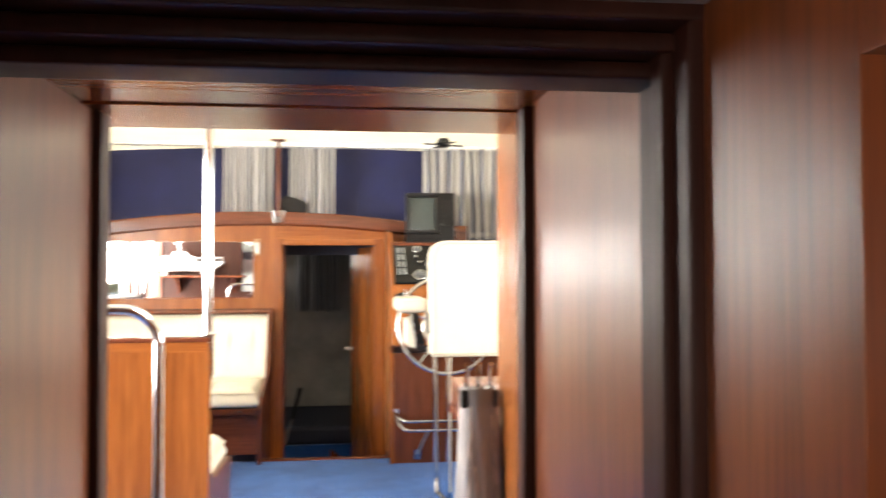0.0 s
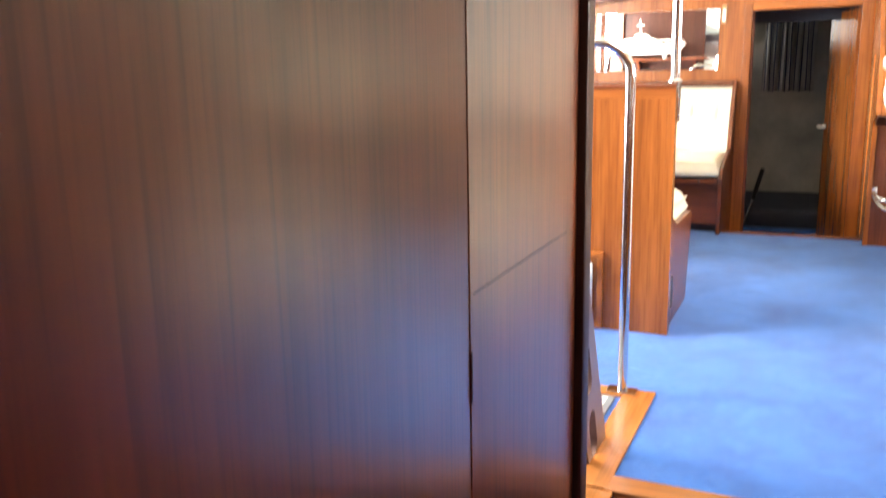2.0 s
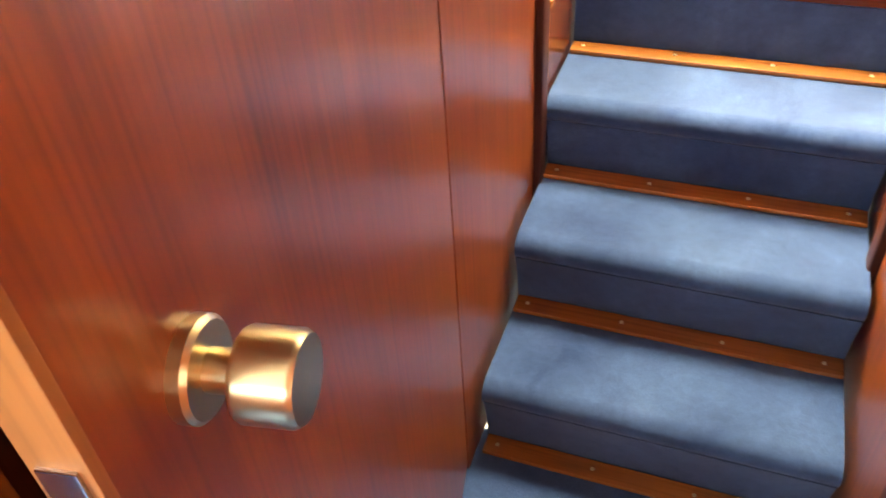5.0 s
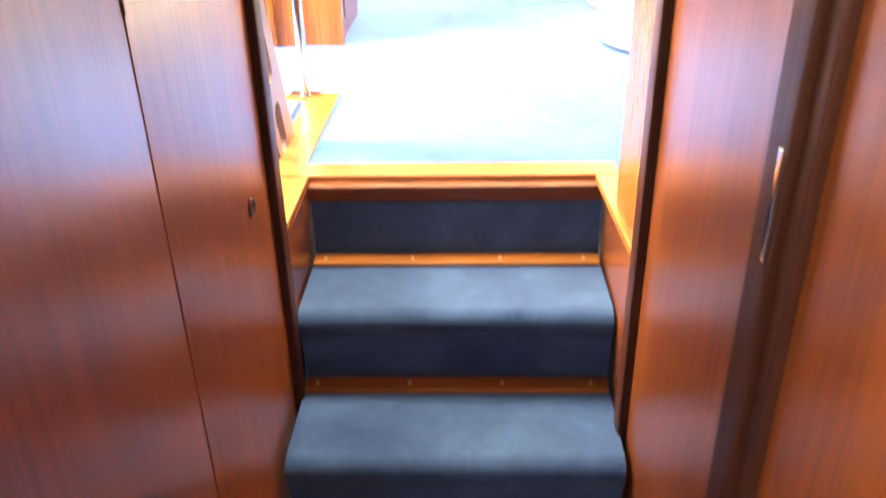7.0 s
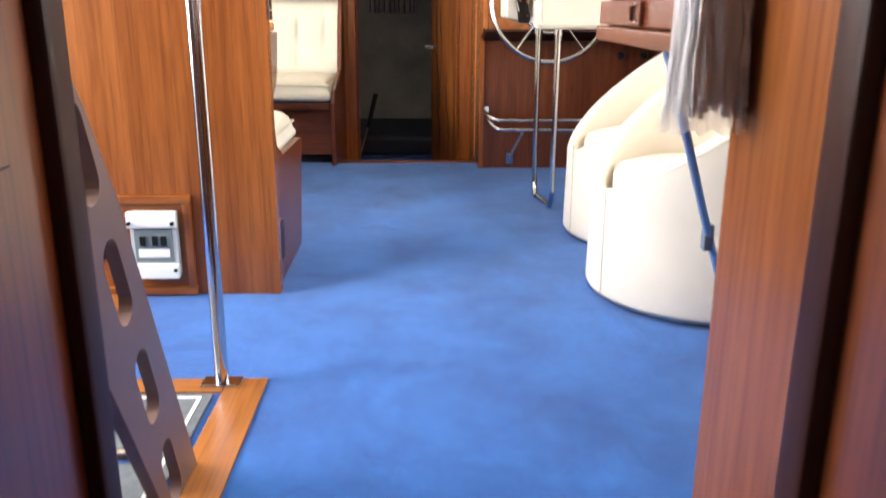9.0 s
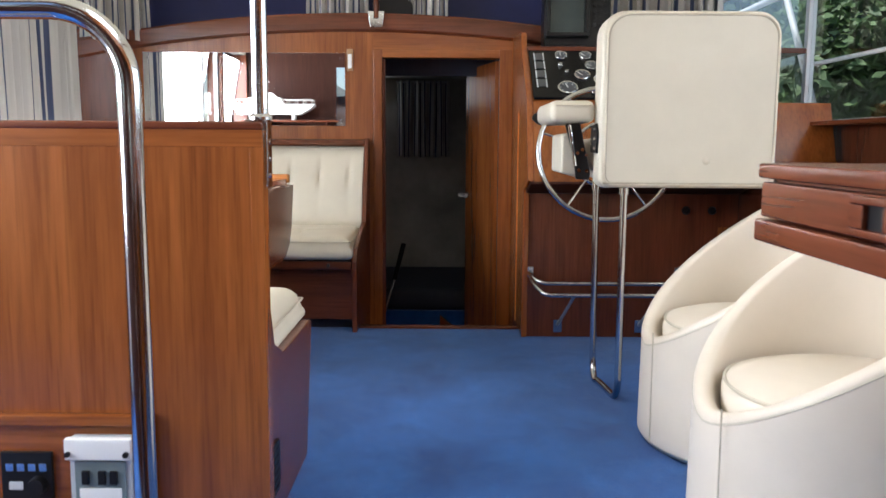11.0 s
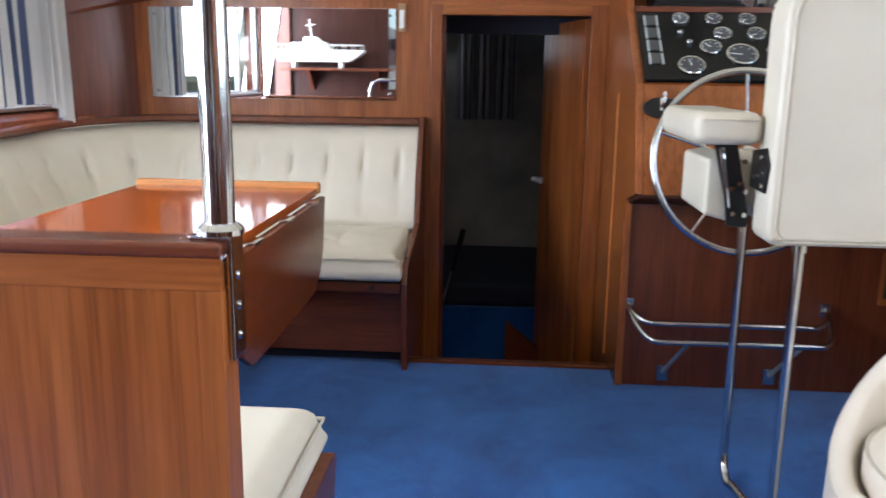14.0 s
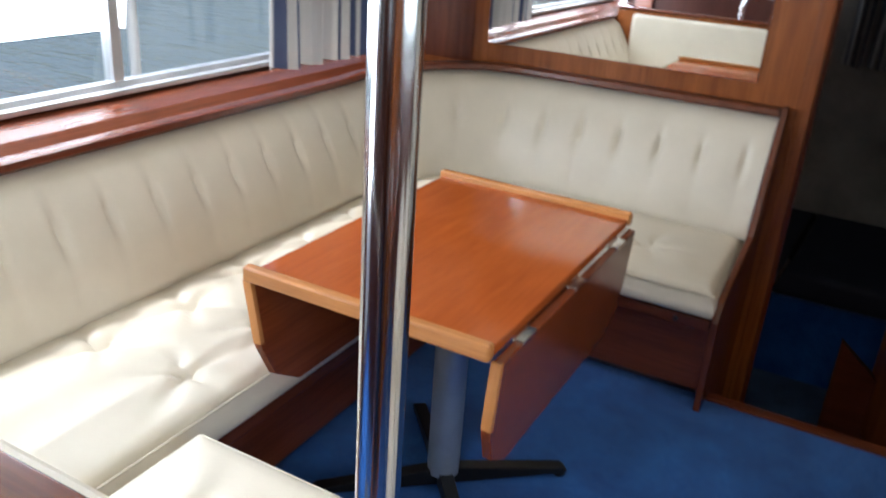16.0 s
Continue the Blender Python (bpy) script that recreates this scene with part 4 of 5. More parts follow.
# ---- dining table ----
table = thing("dining_table", "varnished drop-leaf dinette table with light raised edges", "table", at=(-1.015, 2.56, 0.0))
part("top", B(-0.296, 0.296, -0.430, 0.430, 0.722, 0.748, 0.004), TABLEW, table)
for y in (-0.444, 0.444):
    part("fiddle", B(-0.304, 0.304, y - 0.014, y + 0.014, 0.728, 0.766, 0.008, 3), LIGHTW, table, "light raised lip")


def leaf_mesh():
    w, c, h = 0.435, 0.13, 0.298
    return prism([(-w, 0), (w, 0), (w, -h + c), (w - 0.03, -h + 0.05), (w - 0.11, -h), (-w + 0.11, -h), (-w + 0.03, -h + 0.05), (-w, -h + c)], "x", -0.011, 0.011, 0.003)


for sgn, tilt in ((1, -3), (-1, -10)):
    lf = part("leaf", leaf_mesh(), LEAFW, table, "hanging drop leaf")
    lf.matrix_local = pose(sgn * 0.311, 0, 0.722, 0, -tilt * (1 if sgn > 0 else -1), 0)
    for y0, y1 in ((-0.43, 0.43),):
        eg = part("leaf_edge", B(-0.0125, 0.0125, -0.437, -0.423, -0.16, 0.0, 0.003), LIGHTW_Z, lf)
    for y in (-0.30, 0.0, 0.30):
        part("hinge", B(-0.013, 0.013, y - 0.035, y + 0.035, -0.004, 0.006, 0.002), CHROME, lf)
part("under_frame", B(-0.22, 0.22, -0.25, 0.25, 0.685, 0.722, 0.004), MAHOG, table)
part("column", lathe([(0.045, 0.05), (0.045, 0.66), (0.06, 0.665), (0.10, 0.685)], 32), STEEL, table, "blue-grey metal column")
for i in range(4):
    a = 41 + 90 * i
    lg = part("base_leg", prism([(0.0, 0.012), (0.355, 0.012), (0.372, 0.02), (0.355, 0.032), (0.06, 0.062), (0.0, 0.066)], "y", -0.02, 0.02, 0.004), BLACK, table, "flat black pedestal leg")
    lg.matrix_local = pose(0, 0, 0, 0, 0, a)
    part("glide", lathe([(0.018, 0.0), (0.020, 0.004), (0.018, 0.012)], 14, (0.352, 0, 0)), BLACK, lg)

# ---- helm console ----
helm = thing("helm_console", "teak helm console with sloping instrument panel", "helm console")
part("lower_front", B(0.335, 1.66, 3.30, 3.34, 0.0, 0.70, 0.002), MAHOG, helm)
# near-black wood here paints the shadow below the wheel panel
part("ledge", prism([(3.098, 0.738), (3.34, 0.70), (3.34, 0.675), (3.298, 0.675), (3.094, 0.725)], "x", 0.322, 1.66, 0.003), FRAME, helm, "ledge under the wheel panel, its shadow put into the dark colour")
part("upper_front", prism([(3.097, 0.736), (3.219, 1.088), (3.26, 1.088), (3.26, 0.736)], "x", 0.337, 1.66, 0.003), TEAK, helm)
part("slope", prism([(3.222, 1.086), (3.52, 1.336), (3.54, 1.32), (3.262, 1.06)], "x", 0.337, 1.35, 0.002), TEAK_X, helm)
part("side", prism([(3.286, 0.0), (3.29, 0.69), (3.10, 0.738), (3.222, 1.09), (3.525, 1.345), (3.56, 1.43), (BY - 0.013, 1.47), (BY - 0.013, 0.0)], "x", 0.31, 0.3365, 0.003), TEAK, helm)
part("edge_strip", B(0.3065, 0.3105, 3.60, 3.612, 0.01, 1.05, 0.001), LIGHTW_Z, helm, "pale worn joint line")
part("top", B(0.337, 1.66, 3.50, 4.03, 1.335, 1.36, 0.004), MAHOG_X, helm)
part("side_console", prism([(2.55, 0.0), (2.55, 0.76), (3.3, 0.80), (3.3, 0.0)], "x", 1.30, 1.66, 0.004), MAHOG, helm)
part("shelf", B(1.16, 1.66, 2.5, 3.235, 0.80, 0.83, 0.006), TEAK_Y, helm)
for x in (1.06, 1.18):
    part("knob", lathe([(0.016, 3.285), (0.02, 3.295), (0.012, 3.30)], 16, (x, 0, 0.60), "y"), BLACK, helm)

ign = thing("ignition_panel", "small black ignition panel with a red lamp on the console", "switch panel", at=(1.255, 3.299, 0.43))
part("frame", B(-0.045, 0.04, -0.014, 0.0, -0.095, 0.095, 0.003), TEAK, ign)
part("plate", B(-0.033, 0.028, -0.018, -0.012, -0.07, 0.07, 0.003), BLACK, ign)
part("lamp", lathe([(0.012, -0.026), (0.012, -0.017)], 14, (0.0, 0, -0.03), "y"), plain("red_lens", (0.45, 0.015, 0.01), 0.25, bumps=0), ign)
part("knob", lathe([(0.014, -0.034), (0.016, -0.017)], 14, (0.0, 0, 0.03), "y"), BLACK, ign)

SL = math.atan2(0.25, 0.298)
dash = thing("instrument_panel", "black engine instrument panel with round chrome dials", "instrument panel", at=(0.339, 3.224, 1.096))
dash.rotation_euler = (SL, 0, 0)
DASHB = plain("dash_black", (0.006, 0.006, 0.007), 0.22, bumps=0)
DASHB.node_tree.nodes["Principled BSDF"].inputs["Specular IOR Level"].default_value = 0.18
part("plate", B(0.0, 0.84, 0.0, 0.378, -0.004, 0.010, 0.006), DASHB, dash)
for i in range(4):
    part("rocker_switch", B(0.03, 0.062, 0.082 + 0.069 * i, 0.134 + 0.069 * i, 0.009, 0.014, 0.002), plain("switch_face", (0.05, 0.055, 0.06), 0.35), dash)
    for xa in (0.022, 0.064):
        part("switch_bezel", B(xa, xa + 0.006, 0.078 + 0.069 * i, 0.138 + 0.069 * i, 0.009, 0.0125, 0.001), GREY, dash)
DIALS = [(0.15, 0.40, 0.034), (0.265, 0.40, 0.034), (0.38, 0.40, 0.034), (0.50, 0.40, 0.034), (0.61, 0.40, 0.034), (0.285, 0.30, 0.036), (0.40, 0.30, 0.036), (0.52, 0.30, 0.036), (0.235, 0.21, 0.040), (0.335, 0.165, 0.058), (0.16, 0.09, 0.050), (0.45, 0.19, 0.036), (0.50, 0.09, 0.046), (0.62, 0.11, 0.046)]
for x, y, r in ((dx, 0.81 * dy, 0.92 * dr) for dx, dy, dr in DIALS):
    g = part("dial", lathe([(r * 0.86, 0.010), (r * 0.86, 0.0125)], 28, (x, y, 0)), DIAL, dash)
    part("bezel", lathe([(r, 0.009), (r, 0.016), (r * 0.93, 0.019), (r * 0.85, 0.017), (r * 0.85, 0.011)], 28, (x, y, 0)), CHROME, g)
    a = 0.7 + 7 * x
    part("needle", tube([(x, y, 0.0135), (x + 0.7 * r * math.cos(a), y + 0.7 * r * math.sin(a), 0.0135)], 0.0016, 5), WHITE, g)
    for k in range(7):
        t = radians(215 - 42 * k)
        part("tick", tube([(x + 0.62 * r * math.cos(t), y + 0.62 * r * math.sin(t), 0.0131), (x + 0.78 * r * math.cos(t), y + 0.78 * r * math.sin(t), 0.0131)], 0.001, 4), WHITE, g)
for x, y in ((0.14, 0.243), (0.165, 0.19), (0.44, 0.178), (0.27, 0.03)):
    part("key_switch", lathe([(0.011, 0.009), (0.011, 0.02), (0.008, 0.024)], 14, (x, y, 0)), CHROME, dash)

lever = thing("trim_lever", "black lens-shaped plate with chrome lever on the console", "lever", at=(0.392, 3.190, 1.013))
lever.rotation_euler = (radians(-19), 0, 0)
part("plate", prism([(-0.062 * math.cos(t), 0.036 * math.sin(t) * abs(math.sin(t)) ** 0.2) for t in np.linspace(0, 2 * math.pi, 25)[:-1]], "y", -0.005, 0.001, 0.001), BLACK, lever)
part("handle", tube([(0.0, -0.006, 0.0), (0.004, -0.03, 0.012), (0.006, -0.034, 0.045)], 0.005, 10), CHROME, lever)
part("arm", tube([(0.0, -0.008, -0.012), (0.0, -0.008, 0.03)], 0.006, 10), CHROME, lever)

wheel = thing("steering_wheel", "slim chrome steering wheel with thin spokes", "steering wheel", at=(0.625, 3.0, 0.862))
wheel.rotation_euler = (radians(-14), 0, 0)
part("rim", tube(arc((0, 0, 0), 0.283, 0, 354, 59, "xz"), 0.0115, 12, closed=True), CHROME, wheel)
part("hub", lathe([(0.02, -0.03), (0.045, -0.02), (0.05, 0.0), (0.03, 0.03), (0.025, 0.23)], 24, axis="y"), CHROME, wheel)
part("inner_ring", tube(arc((0, 0.02, 0), 0.137, 0, 354, 47, "xz"), 0.008, 10, closed=True), CHROME, wheel)
for k in range(5):
    t = radians(90 + 72 * k)
    part("spoke", tube([(0.03 * math.cos(t), 0.0, 0.03 * math.sin(t)), (0.28 * math.cos(t), 0, 0.28 * math.sin(t))], 0.005, 8), CHROME, wheel)

foot = thing("foot_rail", "chrome tube foot rail bracketed to the console", "foot rail")
for dz, yy in ((0.0, 3.10), (0.038, 3.19)):
    p = [(0.345, 3.298, 0.31)] + [(0.345 + 0.0 + 0.075 * (1 - math.cos(a)), 3.298 - (3.298 - yy) * math.sin(a), 0.31 - (0.075 - dz) * math.sin(a)) for a in np.linspace(0.2, math.pi / 2, 7)]
    q = [(2 * 0.69 - a, b2, c) for a, b2, c in reversed(p)]
    part("bar", tube(p + q, 0.0105, 12), CHROME, foot)
for x in (0.345, 1.035):
    part("flange", B(x - 0.018, x + 0.018, 3.29, 3.30, 0.285, 0.335, 0.003), CHROME, foot)
for x in (0.50, 0.88):
    part("strut", tube([(x + 0.03, 3.13, 0.225), (x - 0.02, 3.285, 0.06)], 0.007, 8), STEEL, foot)
    part("strut_foot", B(x - 0.04, x, 3.285, 3.30, 0.025, 0.085, 0.002), CHROME, foot)

radar = thing("radar_display", "black radar display box standing on the dash", "radar display", at=(0.60, 3.70, 1.36))
radar.rotation_euler = (radians(-4), 0, radians(-4))
part("case", B(-0.165, 0.165, 0.0, 0.30, 0.02, 0.345, 0.012), BLACK, radar)
part("hood", boxes([(-0.155, 0.055, -0.05, 0.0, 0.31, 0.335), (-0.155, 0.055, -0.05, 0.0, 0.065, 0.085), (-0.155, -0.135, -0.05, 0.0, 0.085, 0.31), (0.035, 0.055, -0.05, 0.0, 0.085, 0.31)], 0.004), BLACK, radar)
part("screen", B(-0.135, 0.035, -0.008, 0.002, 0.085, 0.31, 0.002), plain("crt_screen", (0.035, 0.05, 0.05), 0.15), radar)
part("base", B(-0.17, 0.17, -0.03, 0.28, 0.0, 0.022, 0.004), BLACK, radar)
for i in range(3):
    for j in range(6):
        part("button", B(0.075 + 0.028 * i, 0.094 + 0.028 * i, -0.006, 0.001, 0.12 + 0.032 * j, 0.138 + 0.032 * j, 0.002), plain("button_grey", (0.06, 0.06, 0.065), 0.5) if (i + j) == 0 else BLACK, radar)

# ---- helm chair ----
chair = thing("helm_chair", "cream vinyl helm chair on chrome tube legs", "helm chair", at=(0.738, 2.30, 0.0))


def pad(x0, x1, y0, y1, z0, z1, r, seg=5):
    return B(x0, x1, y0, y1, z0, z1, r, seg)


def chair_back():
    poly = []
    w, z0, z1, r = 0.287, 0.757, 1.322, 0.075
    for cx, cz, a0, rr in ((w - r, z1 - r, 0, r), (-w + r, z1 - r, 90, r), (-w + 0.03, z0 + 0.03, 180, 0.03), (w - 0.03, z0 + 0.03, 270, 0.03)):
        for i in range(7):
            a = radians(a0 + 15 * i)
            poly.append((cx + rr * math.cos(a), cz + rr * math.sin(a)))
    return poly


cb = chair_back()
back = part("backrest", prism(cb, "y", -0.09, 0.03, 0.014, 4), VINYL_H, chair, "padded cream backrest", smooth=50)
part("piping", tube([(x * 0.955 + 0.004, -0.0905, 1.04 + (z - 1.04) * 0.962) for x, z in cb], 0.0035, 6, closed=True), PIPING, back)
part("seam", tube([(x * 0.94 + 0.004, -0.0892, 1.04 + (z - 1.04) * 0.948) for x, z in cb], 0.0022, 6, closed=True), SEAM, back)
part("tear", lathe([(0.012, -0.0925), (0.004, -0.0955)], 12, (0.06, 0, 0.845), "y"), VINYL_H, back)
part("lower_seam", tube([(-0.275, -0.0905, 0.772), (0.275, -0.0905, 0.772)], 0.004, 6), SEAM, back)
part("seat", pad(-0.27, 0.27, 0.02, 0.50, 0.80, 0.92, 0.035), VINYL_H, chair, "padded cream seat")
part("seat_pan", B(-0.24, 0.24, -0.02, 0.48, 0.775, 0.80, 0.004), ALU, chair)
part("armrest", pad(-0.442, -0.29, -0.02, 0.38, 0.968, 1.042, 0.026), VINYL_H, chair, "padded armrest")
part("armrest_seam", tube([(-0.425, -0.021, 1.026), (-0.303, -0.021, 1.026)], 0.003, 6), PIPING, chair)
part("arm_side", prism([(-0.392, 0.93), (-0.335, 0.94), (-0.292, 0.775), (-0.392, 0.80)], "y", 0.05, 0.30, 0.01, 3), VINYL_H, chair)
hb = part("recline_hinge", prism([(-0.385, 0.966), (-0.335, 0.968), (-0.296, 0.80), (-0.30, 0.778), (-0.345, 0.78), (-0.352, 0.84)], "y", 0.015, 0.03, 0.003), BLACK, chair, "black reclining hinge")
part("hinge_rod", tube([(-0.372, 0.010, 0.962), (-0.349, 0.008, 0.825)], 0.006, 8), CHROME, hb)
for xb, zb in ((-0.336, 0.81), (-0.310, 0.808), (-0.342, 0.868), (-0.326, 0.88), (-0.312, 0.862), (-0.318, 0.93)):
    part("bolt", lathe([(0.006, 0.009), (0.006, 0.016)], 10, (xb, 0, zb), "y"), CHROME, hb)
sp = part("side_plate", prism([(-0.075, 0.93), (-0.045, 0.967), (0.045, 0.955), (0.045, 0.87), (-0.06, 0.868)], "x", -0.294, -0.284, 0.003), BLACK, chair, "black hinge plate on the backrest side")
for yb, zb in ((-0.05, 0.885), (-0.052, 0.915), (-0.04, 0.945), (0.0, 0.90)):
    part("bolt", lathe([(0.006, -0.300), (0.006, -0.293)], 10, (0, yb, zb), "x"), CHROME, sp)
part("arm_side", prism([(0.02, 0.78), (0.30, 0.78), (0.34, 0.86), (0.30, 0.97), (0.06, 0.97)], "x", 0.292, 0.325, 0.006), VINYL_H, chair)
for x in (-0.185,):
    pl = [(x + 0.0, -0.01, 0.79), (x, -0.01, 0.09)] + arc((x, 0.07, 0.09), 0.08, 180, 270, 6, "yz") + [(x - 0.02, 0.24, 0.011)] + [(x - 0.03, 0.24 + 0.07 * math.sin(a), 0.011 + 0.08 * (1 - math.cos(a))) for a in np.linspace(0.2, math.pi / 2, 6)] + [(x - 0.035, 0.31, 0.79)]
    part("leg", tube(pl, 0.0125, 14), CHROME, chair, "bent chrome tube leg")
    for y in (-0.01, 0.31):
        part("collar", lathe([(0.017, 0.73), (0.017, 0.78)], 14, (x if y < 0 else x - 0.035, y, 0)), CHROME, chair)

# ---- tub chairs ----


def tub_shell(R, thick, z_low, z_high):
    """Barrel with a rim that sweeps up to the back, facing -x."""
    bm = bmesh.new()
    n = 64
    prof_rows = []
    for k in range(n):
        t = 2 * math.pi * k / n
        f = 0.5 + 0.5 * math.cos(t)
        rim = z_low + (z_high - z_low) * f ** 0.78
        c, s = math.cos(t), math.sin(t)
        taper = lambda z: R * (0.975 - 0.03 * z / z_high)
        row = [(taper(0) * 0.97, 0.012), (taper(0), 0.03)]
        for j in range(1, 9):
            z = 0.03 + (rim - 0.05) * j / 8
            row.append((taper(z), z))
        ro = taper(rim) - thick / 2
        for j in range(1, 7):
            a = math.pi * j / 7
            row.append((ro + thick / 2 * math.cos(a), rim - 0.02 + thick / 2 * math.sin(a)))
        ri = ro - thick / 2
        for j in range(1, 8):
            z = rim - 0.02 + (0.285 - rim + 0.02) * j / 7
            row.append((ri - 0.02 * j / 7, z))
        prof_rows.append([bm.verts.new((r * c, r * s, z)) for r, z in row])
    for k in range(n):
        a, c = prof_rows[k], prof_rows[(k + 1) % n]
        for j in range(len(a) - 1):
            bm.faces.new((a[j], c[j], c[j + 1], a[j + 1]))
    bm.faces.new([r[0] for r in prof_rows][::-1])
    bm.faces.new([r[-1] for r in prof_rows])
    bmesh.ops.recalc_face_normals(bm, faces=bm.faces[:])
    return bm


tub = thing("tub_chair", "cream vinyl tub chair with swept barrel back", "armchair", "tub chairs by the desk", at=(0.905, 1.94, 0.0))
R = 0.365
shell = part("shell", tub_shell(R, 0.046, 0.325, 0.83), VINYL_W, tub, "wrap-round upholstered barrel", smooth=60)
part("seat_cushion", lathe([(0.0, 0.285), (0.262, 0.285), (0.278, 0.31), (0.278, 0.352), (0.265, 0.376), (0.22, 0.390), (0.0, 0.396)], 48, (-0.012, 0, 0)), VINYL_W, tub, "round seat cushion", smooth=60)
part("seat_piping", tube(arc((-0.012, 0, 0.370), 0.272, 0, 354, 59, "xy"), 0.004, 6, closed=True), PIPING, tub)


def rim_line(f_r, dz):
    pts = []
    for k in range(64):
        t = 2 * math.pi * k / 64
        f = 0.5 + 0.5 * math.cos(t)
        rim = 0.325 + 0.505 * f ** 0.78
        r = R * (0.975 - 0.03 * rim / 0.8) - f_r
        pts.append((r * math.cos(t), r * math.sin(t), rim + dz))
    return pts


part("rim_piping", tube(rim_line(0.002, -0.022), 0.004, 6, closed=True), PIPING, tub)
part("front_seam", tube([(-R * 0.965, -0.10, 0.03), (-R * 0.968, -0.10, 0.36)], 0.002, 5), PIPING, tub)
for k in range(4):
    t = radians(45 + 90 * k)
    part("foot", lathe([(0.02, 0.0), (0.022, 0.013)], 14, (0.27 * math.cos(t), 0.27 * math.sin(t), 0)), LIGHTW, tub)
tub2 = copy_thing(tub, pose(0.864, 1.278, 0.0, 0, 0, 4))

# ---- desk with drawer ----
desk = thing("fold_down_desk", "mahogany chart desk with a drawer held by a strut", "desk")
part("top", B(0.345, 1.66, -0.165, 0.575, 0.853, 0.872, 0.004), MAHOG_Y, desk)
part("carcass", B(0.365, 1.66, -0.165, 0.560, 0.788, 0.853, 0.002), MAHOG_Y, desk)
part("drawer_front", B(0.346, 0.366, -0.16, 0.562, 0.806, 0.849, 0.003), MAHOG_Y, desk)
part("lower_rail", B(0.342, 0.368, -0.165, 0.572, 0.775, 0.803, 0.004), MAHOG_Y, desk)
dh = part("drawer_handle", boxes([(0.338, 0.349, 0.235, 0.325, 0.808, 0.816), (0.338, 0.349, 0.235, 0.325, 0.839, 0.847), (0.338, 0.349, 0.235, 0.262, 0.816, 0.839), (0.338, 0.349, 0.298, 0.325, 0.816, 0.839)], 0.002), MAHOG_Y, desk, "wooden surround of the drawer pull")
part("pull_recess", B(0.344, 0.3465, 0.262, 0.298, 0.816, 0.839, 0.0), BLACK, dh)
strut = part("strut", tube([(0.405, 0.30, 0.775), (0.62, 0.60, 0.36), (0.825, 0.90, 0.006)], 0.009, 10), ALU, desk, "folding grey metal strut")
part("strut_slide", B(0.607, 0.628, 0.588, 0.612, 0.33, 0.39, 0.003), STEEL, strut)
blk = thing("desk_box", "small grey box on the chart desk", "box", at=(0.47, 0.18, 0.872))
part("body", B(-0.05, 0.05, -0.09, 0.09, 0.0, 0.018, 0.003), GREY, blk)
part("foot_block", B(-0.03, 0.05, -0.06, 0.06, 0.018, 0.036, 0.003), GREY, blk)

# ---- wrapped mop on the jamb ----
mop = thing("wrapped_mop", "grey cotton mop head hanging in clear plastic film", "mop", at=(0.302, -0.20, 0.925))
random.seed(7)
for k in range(70):
    x, y = random.uniform(-0.040, 0.044), random.uniform(-0.035, 0.035)
    ln = random.uniform(0.21, 0.245)
    pts = [(x * 0.9, y * 0.9, -0.005)]
    for j in range(1, 8):
        f = j / 7
        pts.append((x * (0.9 + 0.3 * f) + random.uniform(-0.003, 0.003), y * (0.9 + 0.3 * f) + random.uniform(-0.003, 0.003), -ln * f))
    part("strand", tube(pts, 0.0042, 5), COTTON, mop)
part("clamp", B(-0.048, 0.05, -0.03, 0.03, -0.012, 0.03, 0.006), BLACK, mop)


def film_mesh():
    def fn(u, v):
        t = 2 * math.pi * u
        rx, ry = 0.056 + 0.006 * math.sin(9 * t + 5 * v) * v, 0.043 + 0.006 * math.cos(7 * t - 4 * v) * v
        return (0.002 + rx * math.cos(t) * (0.9 + 0.22 * v), ry * math.sin(t) * (0.9 + 0.2 * v), 0.035 - 0.295 * v + 0.004 * math.sin(11 * t))

    return grid(fn, 72, 24, closed_u=True)


mop.scale = (0.72, 0.72, 0.84)
fm = part("film", film_mesh(), FILM, mop, "crinkled clear plastic bag", smooth=80)
for x in (-0.03, 0.0, 0.032):
    part("hook", tube([(x, 0.0, 0.02), (x, 0.0, 0.06), (x, -0.02, 0.085)], 0.006, 8), CHROME, mop)

# ---- curtains ----


def curtain(name, p0, p1, z0, z1, folds, depth, label, gather=0.0, flare=0.0, tail=0.0):
    a, c = Vector(p0), Vector(p1)
    d = (c - a)
    nrm = Vector((-d.y, d.x)).normalized()
    rnd = random.Random(len(name) * 7 + int(100 * a.x))
    ph = [rnd.uniform(-0.6, 0.6) for _ in range(folds + 2)]

    def fn(u, v):
        uu = u + 0.012 * math.sin(17 * u + 2 * v)
        s = 0.5 + (uu - 0.5) * (1 - gather * (1 - (2 * v - 1) ** 2) + flare * (1 - v))
        k = u * folds
        wob = math.sin(2 * math.pi * k + ph[int(k)] * 0.8)
        off = depth * (0.6 + 0.5 * (1 - v)) * wob + 0.3 * depth * math.sin(4.7 * math.pi * k + 1)
        q = a + d * s + nrm * off
        return (q.x, q.y, z0 + (z1 - z0) * v + (0.006 * math.sin(3.1 * u * folds + 2 * u) - tail * max(0.0, (u - 0.82) / 0.18)) * (1 - v))

    ob = thing(name, label, "curtain", "saloon curtains")
    part("cloth", grid(fn, folds * 10, 14), CURTAIN, ob, smooth=80)
    part("rod", tube([(a.x, a.y, z1 - 0.01), (c.x, c.y, z1 - 0.01)], 0.006, 8), ALU, ob)
    return ob


